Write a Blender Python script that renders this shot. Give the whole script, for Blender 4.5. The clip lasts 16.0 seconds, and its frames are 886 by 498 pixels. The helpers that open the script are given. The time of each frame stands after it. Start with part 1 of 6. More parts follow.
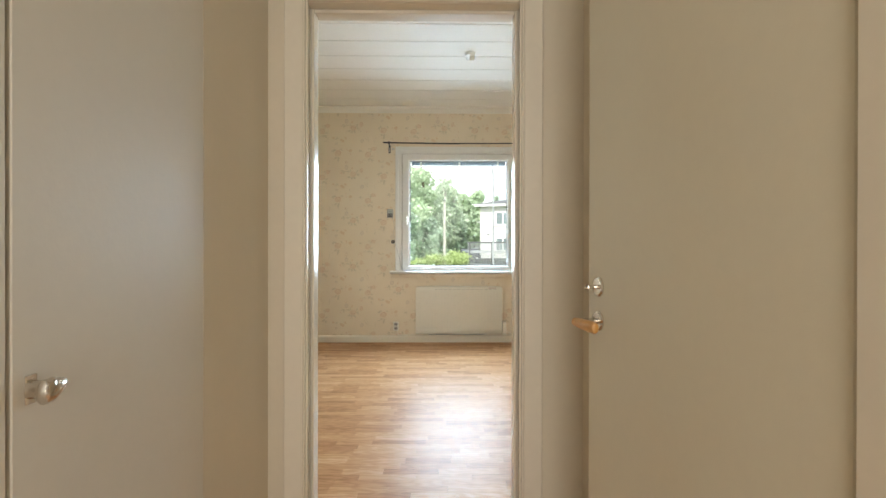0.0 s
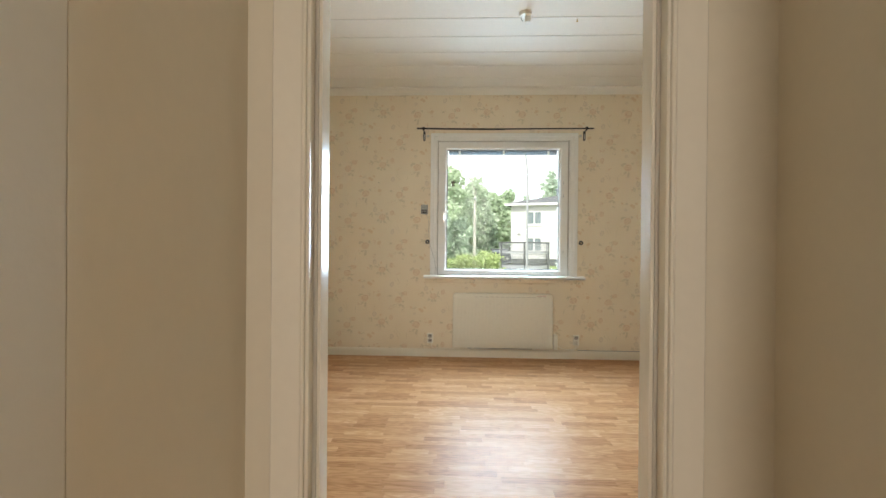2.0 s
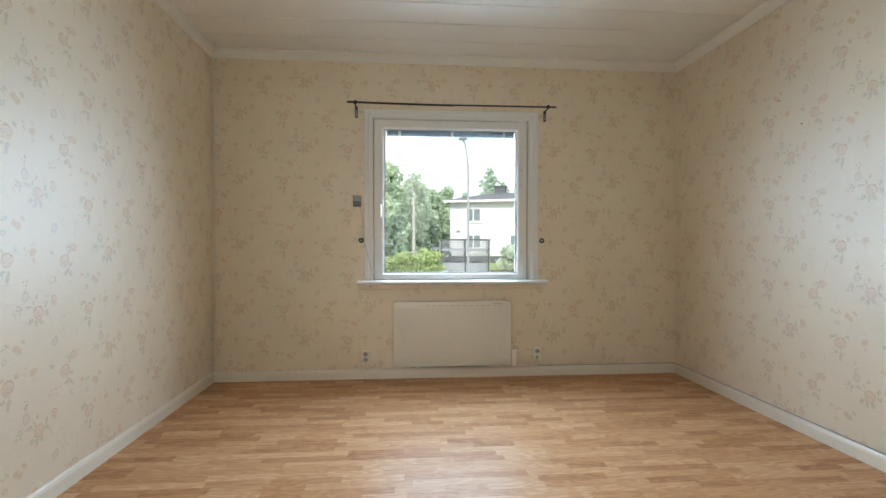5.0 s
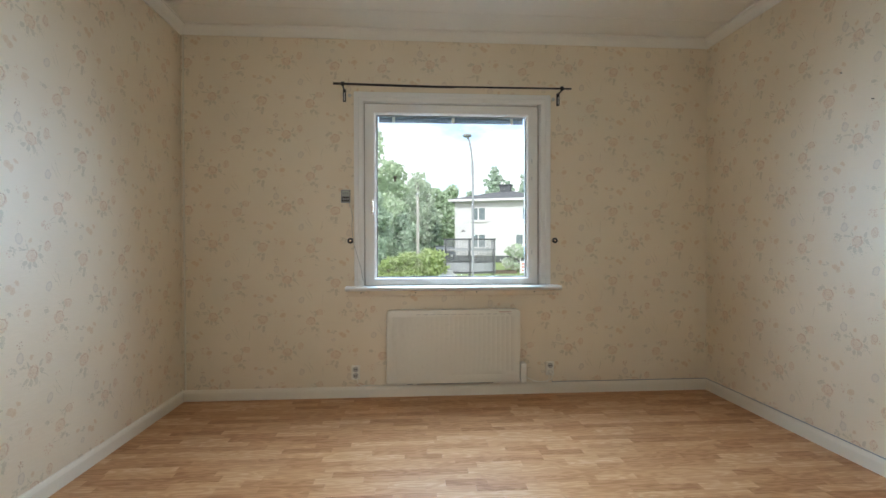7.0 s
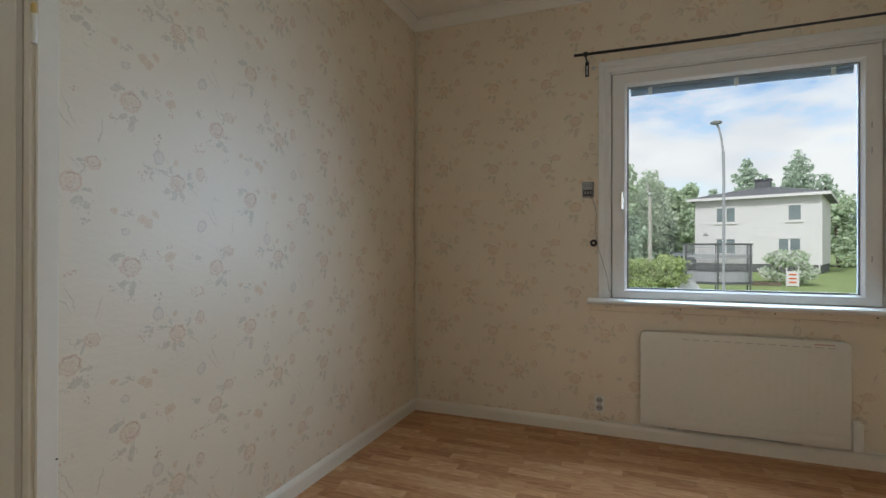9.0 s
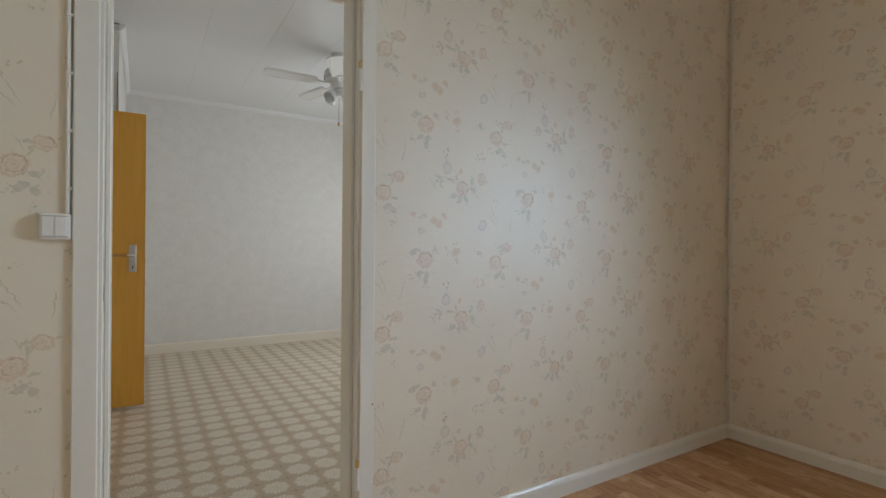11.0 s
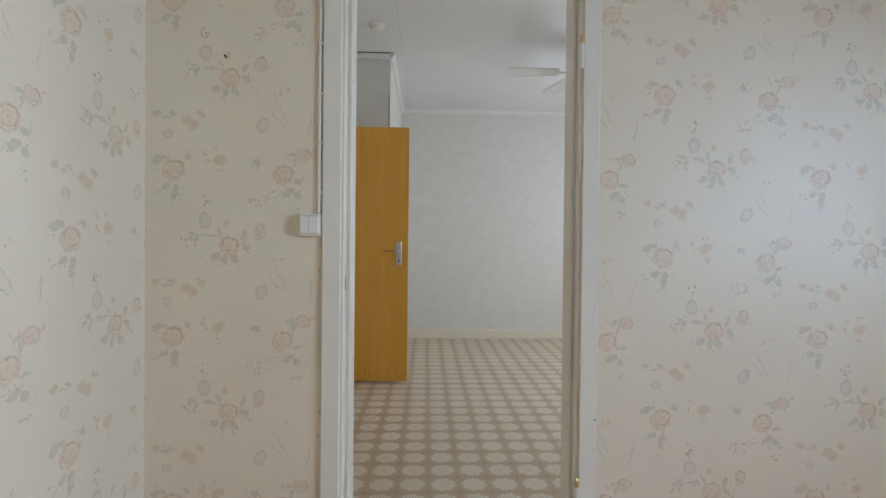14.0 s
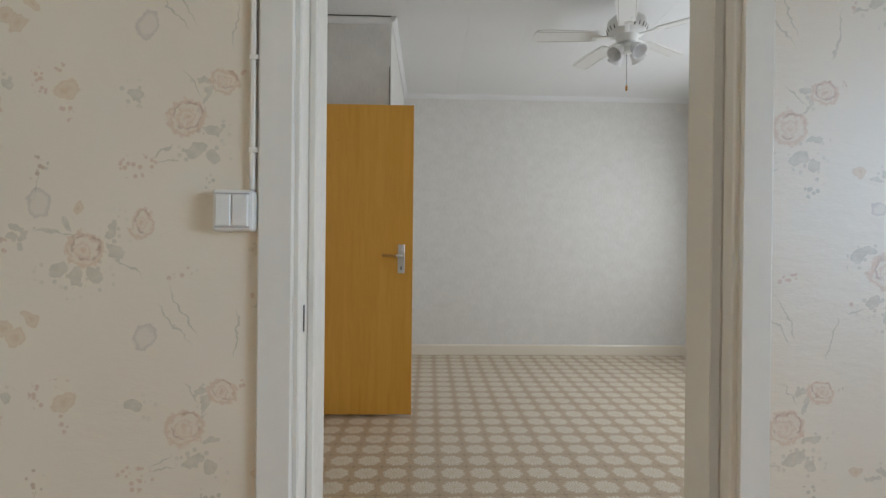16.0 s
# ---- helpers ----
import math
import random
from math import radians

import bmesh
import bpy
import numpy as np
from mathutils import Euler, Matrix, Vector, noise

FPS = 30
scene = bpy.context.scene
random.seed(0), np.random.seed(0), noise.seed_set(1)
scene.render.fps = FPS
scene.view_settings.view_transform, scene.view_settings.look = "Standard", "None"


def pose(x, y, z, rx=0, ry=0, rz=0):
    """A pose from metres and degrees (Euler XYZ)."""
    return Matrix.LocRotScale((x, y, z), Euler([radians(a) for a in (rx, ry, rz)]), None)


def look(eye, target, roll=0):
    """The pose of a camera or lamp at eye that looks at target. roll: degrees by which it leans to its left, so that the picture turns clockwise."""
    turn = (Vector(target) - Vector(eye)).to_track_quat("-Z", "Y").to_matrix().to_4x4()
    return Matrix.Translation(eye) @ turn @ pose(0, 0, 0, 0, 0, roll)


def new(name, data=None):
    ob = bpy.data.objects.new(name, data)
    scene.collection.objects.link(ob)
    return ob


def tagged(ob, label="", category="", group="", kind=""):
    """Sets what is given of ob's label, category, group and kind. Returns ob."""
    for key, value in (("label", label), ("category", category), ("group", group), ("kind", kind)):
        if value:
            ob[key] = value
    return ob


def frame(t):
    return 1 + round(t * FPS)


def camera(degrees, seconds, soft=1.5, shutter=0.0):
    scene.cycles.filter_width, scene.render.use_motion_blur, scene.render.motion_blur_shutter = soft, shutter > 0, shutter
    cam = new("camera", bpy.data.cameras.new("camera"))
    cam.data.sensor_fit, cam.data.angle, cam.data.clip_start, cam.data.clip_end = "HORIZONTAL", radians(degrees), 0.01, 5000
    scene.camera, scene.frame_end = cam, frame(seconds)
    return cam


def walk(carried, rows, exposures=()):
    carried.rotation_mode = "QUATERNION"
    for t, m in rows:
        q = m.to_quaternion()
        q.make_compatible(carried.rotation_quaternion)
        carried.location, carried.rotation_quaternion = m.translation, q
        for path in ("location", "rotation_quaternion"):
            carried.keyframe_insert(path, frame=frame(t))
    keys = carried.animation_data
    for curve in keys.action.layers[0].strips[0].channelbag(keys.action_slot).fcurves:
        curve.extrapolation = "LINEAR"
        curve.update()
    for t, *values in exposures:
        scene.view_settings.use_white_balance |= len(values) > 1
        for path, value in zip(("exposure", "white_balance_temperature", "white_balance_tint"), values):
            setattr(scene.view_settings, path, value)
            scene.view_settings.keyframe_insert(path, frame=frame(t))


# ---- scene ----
cam = camera(84.4, 16.0)
PATH = [
    (0, (0.224, -0.572, 1.097), (0.251, 1.428, 1.091), 0.1),
    (0.5, (0.187, -0.456, 1.097), (0.124, 1.543, 1.089), 0.1),
    (1, (0.163, -0.265, 1.101), (0.062, 1.733, 1.094), 0.4),
    (1.5, (0.136, -0.091, 1.108), (0.029, 1.906, 1.1), 0.6),
    (2, (0.099, 0.139, 1.111), (0.011, 2.137, 1.103), 0.5),
    (2.5, (0.087, 0.33, 1.109), (0.015, 2.328, 1.103), 0.4),
    (3, (0.071, 0.529, 1.111), (0.025, 2.528, 1.104), 0.4),
    (3.5, (0.061, 0.686, 1.117), (0.046, 2.686, 1.107), 0.3),
    (4, (0.055, 0.791, 1.132), (0.096, 2.791, 1.113), 0.2),
    (4.5, (0.06, 0.888, 1.156), (0.182, 2.884, 1.126), 0.4),
    (4.7, (0.062, 0.914, 1.146), (0.215, 2.908, 1.12), 0.1),
    (6.8, (0.159, 1.367, 1.098), (0.338, 3.359, 1.097), -0.0),
    (7, (0.148, 1.432, 1.137), (0.29, 3.427, 1.117), -0.1),
    (7.5, (0.124, 1.572, 1.138), (0.097, 3.571, 1.123), -0.0),
    (8, (0.1, 1.708, 1.116), (-0.154, 3.692, 1.114), -0.0),
    (8.5, (0.011, 1.852, 1.128), (-0.458, 3.797, 1.126), 0.2),
    (9, (-0.04, 1.964, 1.12), (-0.773, 3.825, 1.123), 0.1),
    (9.5, (-0.031, 2.045, 1.132), (-1.053, 3.765, 1.139), 0.2),
    (10, (0.008, 2.082, 1.114), (-1.312, 3.584, 1.126), 0.4),
    (10.2, (0.014, 2.081, 1.107), (-1.399, 3.497, 1.119), 0.5),
    (12.3, (0.272, 2.191, 1.108), (-1.663, 2.695, 1.089), 0.3),
    (12.5, (0.26, 2.2, 1.107), (-1.69, 2.642, 1.089), 0.4),
    (13, (0.239, 2.234, 1.096), (-1.741, 2.516, 1.077), 0.3),
    (13.5, (0.164, 2.255, 1.108), (-1.83, 2.406, 1.086), 0.4),
    (14, (0.021, 2.271, 1.101), (-1.978, 2.338, 1.081), 0.6),
    (14.5, (-0.157, 2.256, 1.105), (-2.157, 2.304, 1.092), 0.7),
    (15, (-0.329, 2.236, 1.103), (-2.328, 2.288, 1.088), 0.6),
    (15.5, (-0.517, 2.229, 1.098), (-2.516, 2.282, 1.086), 0.6),
    (16, (-0.676, 2.23, 1.1), (-2.675, 2.288, 1.093), 0.6),
]
walk(cam, [(t, look(eye, target, roll)) for t, eye, target, roll in PATH],
     exposures=[(0,.58,6700,6),(2.5,.40,6900,8),(4.0,.24,6650,9),(4.7,.18,6450,9),(7.0,.0,6300,9),(8.0,-.32,6400,10),(9.0,-.66,6400,10),(9.5,-.88,6400,10),(10.2,-.65,6500,11),(12.3,-.08,5850,12),(14.5,-.15,6050,12),(16,-.16,6150,12)])

# ---------------------------------------------------------------- world, sun, large lights
SKY_STRENGTH, CLOUD_LIGHT = 0.17, 0.95
world = bpy.data.worlds.new("sky_world")
scene.world = world
world.use_nodes = True
wn = world.node_tree.nodes
wl = world.node_tree.links
bg = wn["Background"]
sky = wn.new("ShaderNodeTexSky")
sky.sky_type = "NISHITA"
sky.sun_disc = False
sky.sun_elevation = radians(48)
sky.sun_rotation = radians(205)
sky_gain = wn.new("ShaderNodeVectorMath")
sky_gain.operation = "SCALE"
sky_gain.inputs["Scale"].default_value = SKY_STRENGTH
wl.new(sky.outputs[0], sky_gain.inputs[0])
wco = wn.new("ShaderNodeTexCoord")
wmap = wn.new("ShaderNodeMapping")
wmap.inputs["Scale"].default_value = (1.0, 1.0, 2.6)
wmap.inputs["Location"].default_value = (0.35, 0.1, 0.2)
wl.new(wco.outputs["Generated"], wmap.inputs[0])
wno = wn.new("ShaderNodeTexNoise")
wno.inputs["Scale"].default_value = 3.4
wno.inputs["Detail"].default_value = 6
wno.inputs["Roughness"].default_value = 0.55
wl.new(wmap.outputs[0], wno.inputs[0])
wramp = wn.new("ShaderNodeValToRGB")
wramp.color_ramp.elements[0].position = 0.33
wramp.color_ramp.elements[1].position = 0.47
wl.new(wno.outputs[0], wramp.inputs[0])
wno2 = wn.new("ShaderNodeTexNoise")
wno2.inputs["Scale"].default_value = 5.0
wno2.inputs["Detail"].default_value = 4
wl.new(wmap.outputs[0], wno2.inputs[0])
wshade = wn.new("ShaderNodeValToRGB")
wshade.color_ramp.elements[0].position = 0.35
wshade.color_ramp.elements[0].color = (0.80, 0.82, 0.86, 1)
wshade.color_ramp.elements[1].position = 0.55
wshade.color_ramp.elements[1].color = (CLOUD_LIGHT, CLOUD_LIGHT, CLOUD_LIGHT, 1)
wl.new(wno2.outputs[0], wshade.inputs[0])
wmix = wn.new("ShaderNodeMix")
wmix.data_type = "RGBA"
wl.new(wramp.outputs[0], wmix.inputs[0])
wl.new(sky_gain.outputs[0], wmix.inputs[6])
wl.new(wshade.outputs[0], wmix.inputs[7])
wl.new(wmix.outputs[2], bg.inputs[0])
bg.inputs[1].default_value = 1.6


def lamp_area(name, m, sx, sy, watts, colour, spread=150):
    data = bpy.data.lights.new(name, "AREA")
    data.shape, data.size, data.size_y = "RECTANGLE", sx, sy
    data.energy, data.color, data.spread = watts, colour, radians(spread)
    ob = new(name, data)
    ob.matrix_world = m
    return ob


sun = bpy.data.lights.new("sun", "SUN")
sun.energy, sun.angle, sun.color = 3.6, radians(6), (1.0, 0.975, 0.94)
sun_ob = new("sun", sun)
sun_ob.matrix_world = look((0, 0, 0), (0.42, 0.90, -1.05))
# added area lamps: the window's stands just outside it for the sky's light
lamp_area("window_sky_fill", look((0.48, 5.74, 1.60), (0.48, 4.74, 1.20)), 2.5, 1.9, 212, (0.585, 0.775, 1.0), 140)
# unseen fill for the next room, set before its blocked opening
lamp_area("next_room_fill", look((-3.75, 5.0, 1.47), (-3.75, 0.0, 1.1)), 2.3, 1.1, 35, (0.93, 0.98, 1.0), 180)
# added fill lamp at the hall's closed far end, out of view
lamp_area("hall_fill", look((0.19, -2.50, 1.4), (0.19, 0.3, 1.1)), 1.0, 1.9, 15, (0.98, 0.96, 0.97))

# ---------------------------------------------------------------- materials


def material(name):
    m = bpy.data.materials.new(name)
    m.use_nodes = True
    nt = m.node_tree
    return m, nt, nt.nodes["Principled BSDF"]


def node(nt, kind, **values):
    n = nt.nodes.new(kind)
    for k, v in values.items():
        n.inputs[k].default_value = v
    return n


def noise_tex(nt, vec, scale, detail=3, rough=0.5):
    n = node(nt, "ShaderNodeTexNoise", Scale=scale, Detail=detail, Roughness=rough)
    if vec is not None:
        nt.links.new(vec, n.inputs["Vector"])
    return n.outputs[0]


def math_node(nt, op, a, b=None, c=None, clamp=False):
    n = nt.nodes.new("ShaderNodeMath")
    n.operation, n.use_clamp = op, clamp
    for i, v in enumerate((a, b, c)):
        if v is None:
            continue
        if isinstance(v, (int, float)):
            n.inputs[i].default_value = v
        else:
            nt.links.new(v, n.inputs[i])
    return n.outputs[0]


def ramp(nt, fac, stops):
    n = nt.nodes.new("ShaderNodeValToRGB")
    cr = n.color_ramp
    while len(cr.elements) < len(stops):
        cr.elements.new(0.5)
    for e, (p, c) in zip(cr.elements, stops):
        e.position = p
        e.color = (*c, 1) if len(c) == 3 else c
    nt.links.new(fac, n.inputs[0])
    return n.outputs[0]


def mix_rgb(nt, fac, a, b):
    n = nt.nodes.new("ShaderNodeMix")
    n.data_type = "RGBA"
    for slot, v in ((0, fac), (6, a), (7, b)):
        if isinstance(v, (int, float)):
            n.inputs[slot].default_value = v
        elif isinstance(v, tuple):
            n.inputs[slot].default_value = (*v, 1)
        else:
            nt.links.new(v, n.inputs[slot])
    return n.outputs[2]


def bump(nt, height, strength, distance=0.002):
    n = node(nt, "ShaderNodeBump", Strength=strength, Distance=distance)
    nt.links.new(height, n.inputs["Height"])
    return n.outputs[0]


def position(nt):
    return nt.nodes.new("ShaderNodeNewGeometry").outputs["Position"]


def painted(name, colour, rough=0.35, vary=0.06, bump_scale=180, bump_strength=0.12, wear=0.0, metallic=0.0, spec=0.5):
    """Paint or plastic: slight tone drift at two scales, brush or roller relief."""
    m, nt, b = material(name)
    p = position(nt)
    big = noise_tex(nt, p, 1.7, 3)
    fine = noise_tex(nt, p, 38, 4)
    f = math_node(nt, "ADD", math_node(nt, "MULTIPLY", big, 0.6), math_node(nt, "MULTIPLY", fine, 0.4))
    lo = tuple(c * (1 - vary) for c in colour)
    hi = tuple(min(1, c * (1 + vary)) for c in colour)
    col = ramp(nt, f, [(0.3, lo), (0.7, hi)])
    if wear:
        spots = ramp(nt, noise_tex(nt, p, 55, 5, 0.7), [(0.66, (0, 0, 0)), (0.74, (1, 1, 1))])
        col = mix_rgb(nt, math_node(nt, "MULTIPLY", spots, wear), col, tuple(c * 0.55 for c in colour))
    nt.links.new(col, b.inputs["Base Color"])
    r = ramp(nt, fine, [(0.3, (rough * 0.9,) * 3), (0.7, (min(1, rough * 1.15),) * 3)])
    nt.links.new(r, b.inputs["Roughness"])
    b.inputs["Metallic"].default_value = metallic
    b.inputs["Specular IOR Level"].default_value = spec
    nt.links.new(bump(nt, noise_tex(nt, p, bump_scale, 2), bump_strength, 0.001), b.inputs["Normal"])
    return m


WALL_LO, WALL_HI = (0.80, 0.685, 0.515), (0.85, 0.74, 0.57)


def floral_wallpaper(name):
    """Cream vinyl wallpaper with a pressed grain; a half-drop print of faded roses, tulips, berries, leaves and stems.
    UV (0, 0) is the heart of the main rose; the print is 0.527 m wide and 0.533 m high."""
    m, nt, b = material(name)
    L = nt.links
    PW, PH = 0.527, 0.533
    uv = nt.nodes.new("ShaderNodeUVMap").outputs[0]

    def vec(op, x, y=None, z=None):
        n = nt.nodes.new("ShaderNodeVectorMath")
        n.operation = op
        for i, v in enumerate((x, y, z)):
            if v is None:
                continue
            if isinstance(v, tuple):
                n.inputs[i].default_value = v
            else:
                L.new(v, n.inputs[i])
        return n.outputs["Value"] if op == "LENGTH" else n.outputs[0]

    # fold every strip onto one print, each next strip half a print lower
    sep = nt.nodes.new("ShaderNodeSeparateXYZ")
    L.new(uv, sep.inputs[0])
    strip_no = math_node(nt, "FLOOR", math_node(nt, "DIVIDE", math_node(nt, "ADD", sep.outputs[0], 0.420), PW))
    fold = nt.nodes.new("ShaderNodeCombineXYZ")
    L.new(math_node(nt, "SUBTRACT", sep.outputs[0], math_node(nt, "MULTIPLY", strip_no, PW)), fold.inputs[0])
    L.new(math_node(nt, "SUBTRACT", sep.outputs[1], math_node(nt, "MULTIPLY", strip_no, PH / 2)), fold.inputs[1])
    wob = node(nt, "ShaderNodeTexNoise", Scale=60.0, Detail=3.0)
    L.new(uv, wob.inputs["Vector"])
    wide = node(nt, "ShaderNodeTexNoise", Scale=16.0, Detail=1.0)
    L.new(uv, wide.inputs["Vector"])
    cell = vec("ADD", fold.outputs[0], vec("MULTIPLY_ADD", wob.outputs["Color"], (0.019, 0.019, 0.0), (-0.0095, -0.0095, 0.0)))
    bent = vec("ADD", cell, vec("MULTIPLY_ADD", wide.outputs["Color"], (0.03, 0.03, 0.0), (-0.015, -0.015, 0.0)))

    def least(shapes, base=cell):
        """Distance to the nearest of some turned ovals (u, v, half length, half width, turn): 0 at a centre, 1 at a rim."""
        out, q, at = None, base, (0.0, 0.0)
        for cu, cv, along, across, turn in shapes:
            q = vec("WRAP", vec("SUBTRACT", q, (cu - at[0], cv - at[1], 0.0)), (5.0, PH / 2, 1.0), (-5.0, -PH / 2, -1.0))
            at = (cu, cv)
            mp = nt.nodes.new("ShaderNodeMapping")
            mp.vector_type = "TEXTURE"
            mp.inputs["Rotation"].default_value = (0, 0, radians(turn))
            mp.inputs["Scale"].default_value = (along, across, 1000.0)
            L.new(q, mp.inputs[0])
            d = vec("LENGTH", mp.outputs[0])
            out = d if out is None else math_node(nt, "MINIMUM", out, d)
        return out

    grey3 = lambda stops: [(p, (v, v, v)) for p, v in stops]
    heads = [(0.0, 0.0, 0.036, 0.033, 20), (0.063, 0.063, 0.028, 0.022, -10), (-0.170, -0.228, 0.035, 0.032, 0), (-0.345, 0.013, 0.039, 0.034, 15), (-0.074, -0.184, 0.028, 0.021, 80)]
    soft = [(-0.304, 0.168, 0.019, 0.016, 0), (-0.283, 0.155, 0.018, 0.016, 60), (-0.258, 0.188, 0.017, 0.010, -40), (-0.202, 0.044, 0.024, 0.017, 25), (-0.180, -0.158, 0.013, 0.010, 60), (-0.398, 0.190, 0.014, 0.012, 0)]
    greys = [(-0.246, -0.150, 0.027, 0.022, 90), (-0.067, 0.157, 0.027, 0.020, 65), (-0.363, 0.125, 0.016, 0.014, 0)]
    leaf_a = [(0.028, 0.066, 0.011, 0.006, 0), (0.036, 0.050, 0.008, 0.005, 60), (0.035, 0.038, 0.015, 0.004, 60), (0.046, -0.020, 0.016, 0.007, 10), (0.020, -0.052, 0.018, 0.011, 20), (0.045, -0.066, 0.014, 0.011, -50), (0.010, -0.060, 0.012, 0.009, 0), (-0.085, 0.040, 0.016, 0.010, -10)]
    leaf_b = [(-0.214, -0.262, 0.017, 0.011, 20), (-0.184, -0.273, 0.018, 0.011, 85), (-0.153, -0.270, 0.018, 0.011, -50), (-0.118, -0.230, 0.016, 0.010, -30), (-0.124, -0.196, 0.018, 0.008, 70), (-0.283, -0.190, 0.014, 0.006, -15), (-0.272, -0.206, 0.011, 0.007, 60), (-0.292, -0.203, 0.010, 0.006, 5), (-0.230, -0.196, 0.022, 0.005, -8), (-0.200, -0.185, 0.016, 0.005, -60), (-0.277, -0.222, 0.007, 0.005, -40)]
    leaf_c = [(-0.397, 0.042, 0.018, 0.012, 30), (-0.378, 0.050, 0.015, 0.008, -10), (-0.370, -0.040, 0.016, 0.010, 30), (-0.338, -0.045, 0.012, 0.014, 0), (-0.342, -0.068, 0.018, 0.010, 85), (-0.350, 0.188, 0.013, 0.006, -30), (-0.368, 0.178, 0.016, 0.004, -5), (-0.300, 0.052, 0.012, 0.008, -40)]
    clusters = [(-0.082, -0.085, 0.034, 0.026, 0), (-0.250, 0.064, 0.013, 0.020, 0), (-0.243, 0.040, 0.014, 0.010, 0), (-0.208, 0.080, 0.018, 0.009, 0), (-0.200, 0.008, 0.012, 0.018, 20), (-0.005, -0.268, 0.032, 0.008, 20), (-0.308, -0.218, 0.022, 0.012, -50), (-0.250, -0.090, 0.018, 0.022, 0), (-0.047, -0.197, 0.008, 0.010, 0), (0.098, 0.075, 0.006, 0.012, 0), (-0.412, -0.045, 0.006, 0.014, 0)]
    dark_dots = [(0.045, -0.112, 0.020, 0.014, -20), (0.056, -0.083, 0.009, 0.010, 0), (-0.247, -0.088, 0.018, 0.022, 0)]
    stems = [(-0.020, 0.180, 0.052, 0.0020, -52), (-0.005, 0.200, 0.060, 0.0018, -62), (0.085, 0.165, 0.050, 0.0020, 78), (-0.040, -0.055, 0.026, 0.0020, 25), (-0.035, -0.070, 0.022, 0.0016, 6), (-0.100, -0.255, 0.034, 0.0020, -42), (-0.220, -0.202, 0.050, 0.0016, -4), (-0.398, -0.056, 0.016, 0.0022, 15), (0.010, 0.060, 0.030, 0.0018, -50), (-0.250, -0.118, 0.030, 0.0014, 85)]

    rough_edge = math_node(nt, "SUBTRACT", noise_tex(nt, uv, 85, 4, 0.6), 0.5)
    rose_d = least(heads)
    ragged = math_node(nt, "ADD", rose_d, math_node(nt, "MULTIPLY", rough_edge, 0.80))
    petal = ramp(nt, ragged, grey3([(0.0, 0.85), (0.16, 0.45), (0.26, 0.14), (0.40, 0.72), (0.50, 0.14), (0.66, 0.20), (0.80, 0.80), (0.92, 0.45), (1.12, 0.0)]))
    # thin darker crescents along one side of each rose
    crescent = least([(h[0] + 0.003, h[1] + 0.004, h[2] * 0.66, h[3] * 0.66, h[4]) for h in heads])
    line = math_node(nt, "MULTIPLY", ramp(nt, math_node(nt, "ABSOLUTE", math_node(nt, "SUBTRACT", crescent, 1.0)), grey3([(0.03, 1.0), (0.13, 0.0)])), ramp(nt, noise_tex(nt, uv, 45, 1), grey3([(0.42, 0.0), (0.54, 1.0)])))
    soft_d = least(soft)
    blush = ramp(nt, math_node(nt, "ADD", soft_d, math_node(nt, "MULTIPLY", rough_edge, 0.6)), grey3([(0.1, 0.9), (0.6, 0.5), (0.85, 0.75), (1.0, 0.0)]))
    grey_d = math_node(nt, "ADD", least(greys), math_node(nt, "MULTIPLY", rough_edge, 0.5))
    tulip = ramp(nt, grey_d, grey3([(0.1, 0.30), (0.55, 0.28), (0.84, 0.95), (1.02, 0.0)]))
    leaf_d = least(leaf_a + leaf_b + leaf_c)
    leaf = math_node(nt, "MULTIPLY", ramp(nt, leaf_d, grey3([(0.62, 0.85), (0.88, 1.0), (1.04, 0.0)])), ramp(nt, noise_tex(nt, uv, 60, 3), grey3([(0.32, 0.55), (0.62, 1.0)])))
    dots_tex = node(nt, "ShaderNodeTexVoronoi", Scale=92.0)
    L.new(uv, dots_tex.inputs["Vector"])
    dot = ramp(nt, dots_tex.outputs["Distance"], grey3([(0.30, 1.0), (0.44, 0.0)]))
    edge = grey3([(0.85, 1.0), (1.0, 0.0)])
    berry = math_node(nt, "MULTIPLY", ramp(nt, least(clusters), edge), dot)
    bead = math_node(nt, "MULTIPLY", ramp(nt, least(dark_dots), edge), dot)
    stem = ramp(nt, least(stems, bent), grey3([(0.55, 0.9), (1.0, 0.0)]))

    # fine twigs and small leaf marks scattered through the bouquets
    near = ramp(nt, math_node(nt, "MULTIPLY", leaf_d, 0.25), grey3([(0.35, 1.0), (0.75, 0.0)]))
    pick = nt.nodes.new("ShaderNodeSeparateColor")
    L.new(dots_tex.outputs["Color"], pick.inputs[0])
    mark = math_node(nt, "MULTIPLY", dot, ramp(nt, pick.outputs[0], grey3([(0.50, 0.0), (0.54, 1.0)])))
    twig = math_node(nt, "MULTIPLY", near, mark)

    base = ramp(nt, noise_tex(nt, uv, 2.2, 4), [(0.3, WALL_LO), (0.7, WALL_HI)])
    green = math_node(nt, "MAXIMUM", math_node(nt, "MAXIMUM", leaf, stem), math_node(nt, "MAXIMUM", math_node(nt, "MULTIPLY", twig, 0.75), bead))
    col = mix_rgb(nt, math_node(nt, "MULTIPLY", green, 0.50), base, (0.41, 0.355, 0.225))
    col = mix_rgb(nt, math_node(nt, "MULTIPLY", tulip, 0.50), col, (0.46, 0.38, 0.32))
    col = mix_rgb(nt, math_node(nt, "MULTIPLY", berry, 0.54), col, (0.62, 0.36, 0.21))
    col = mix_rgb(nt, math_node(nt, "MULTIPLY", blush, 0.62), col, (0.64, 0.39, 0.16))
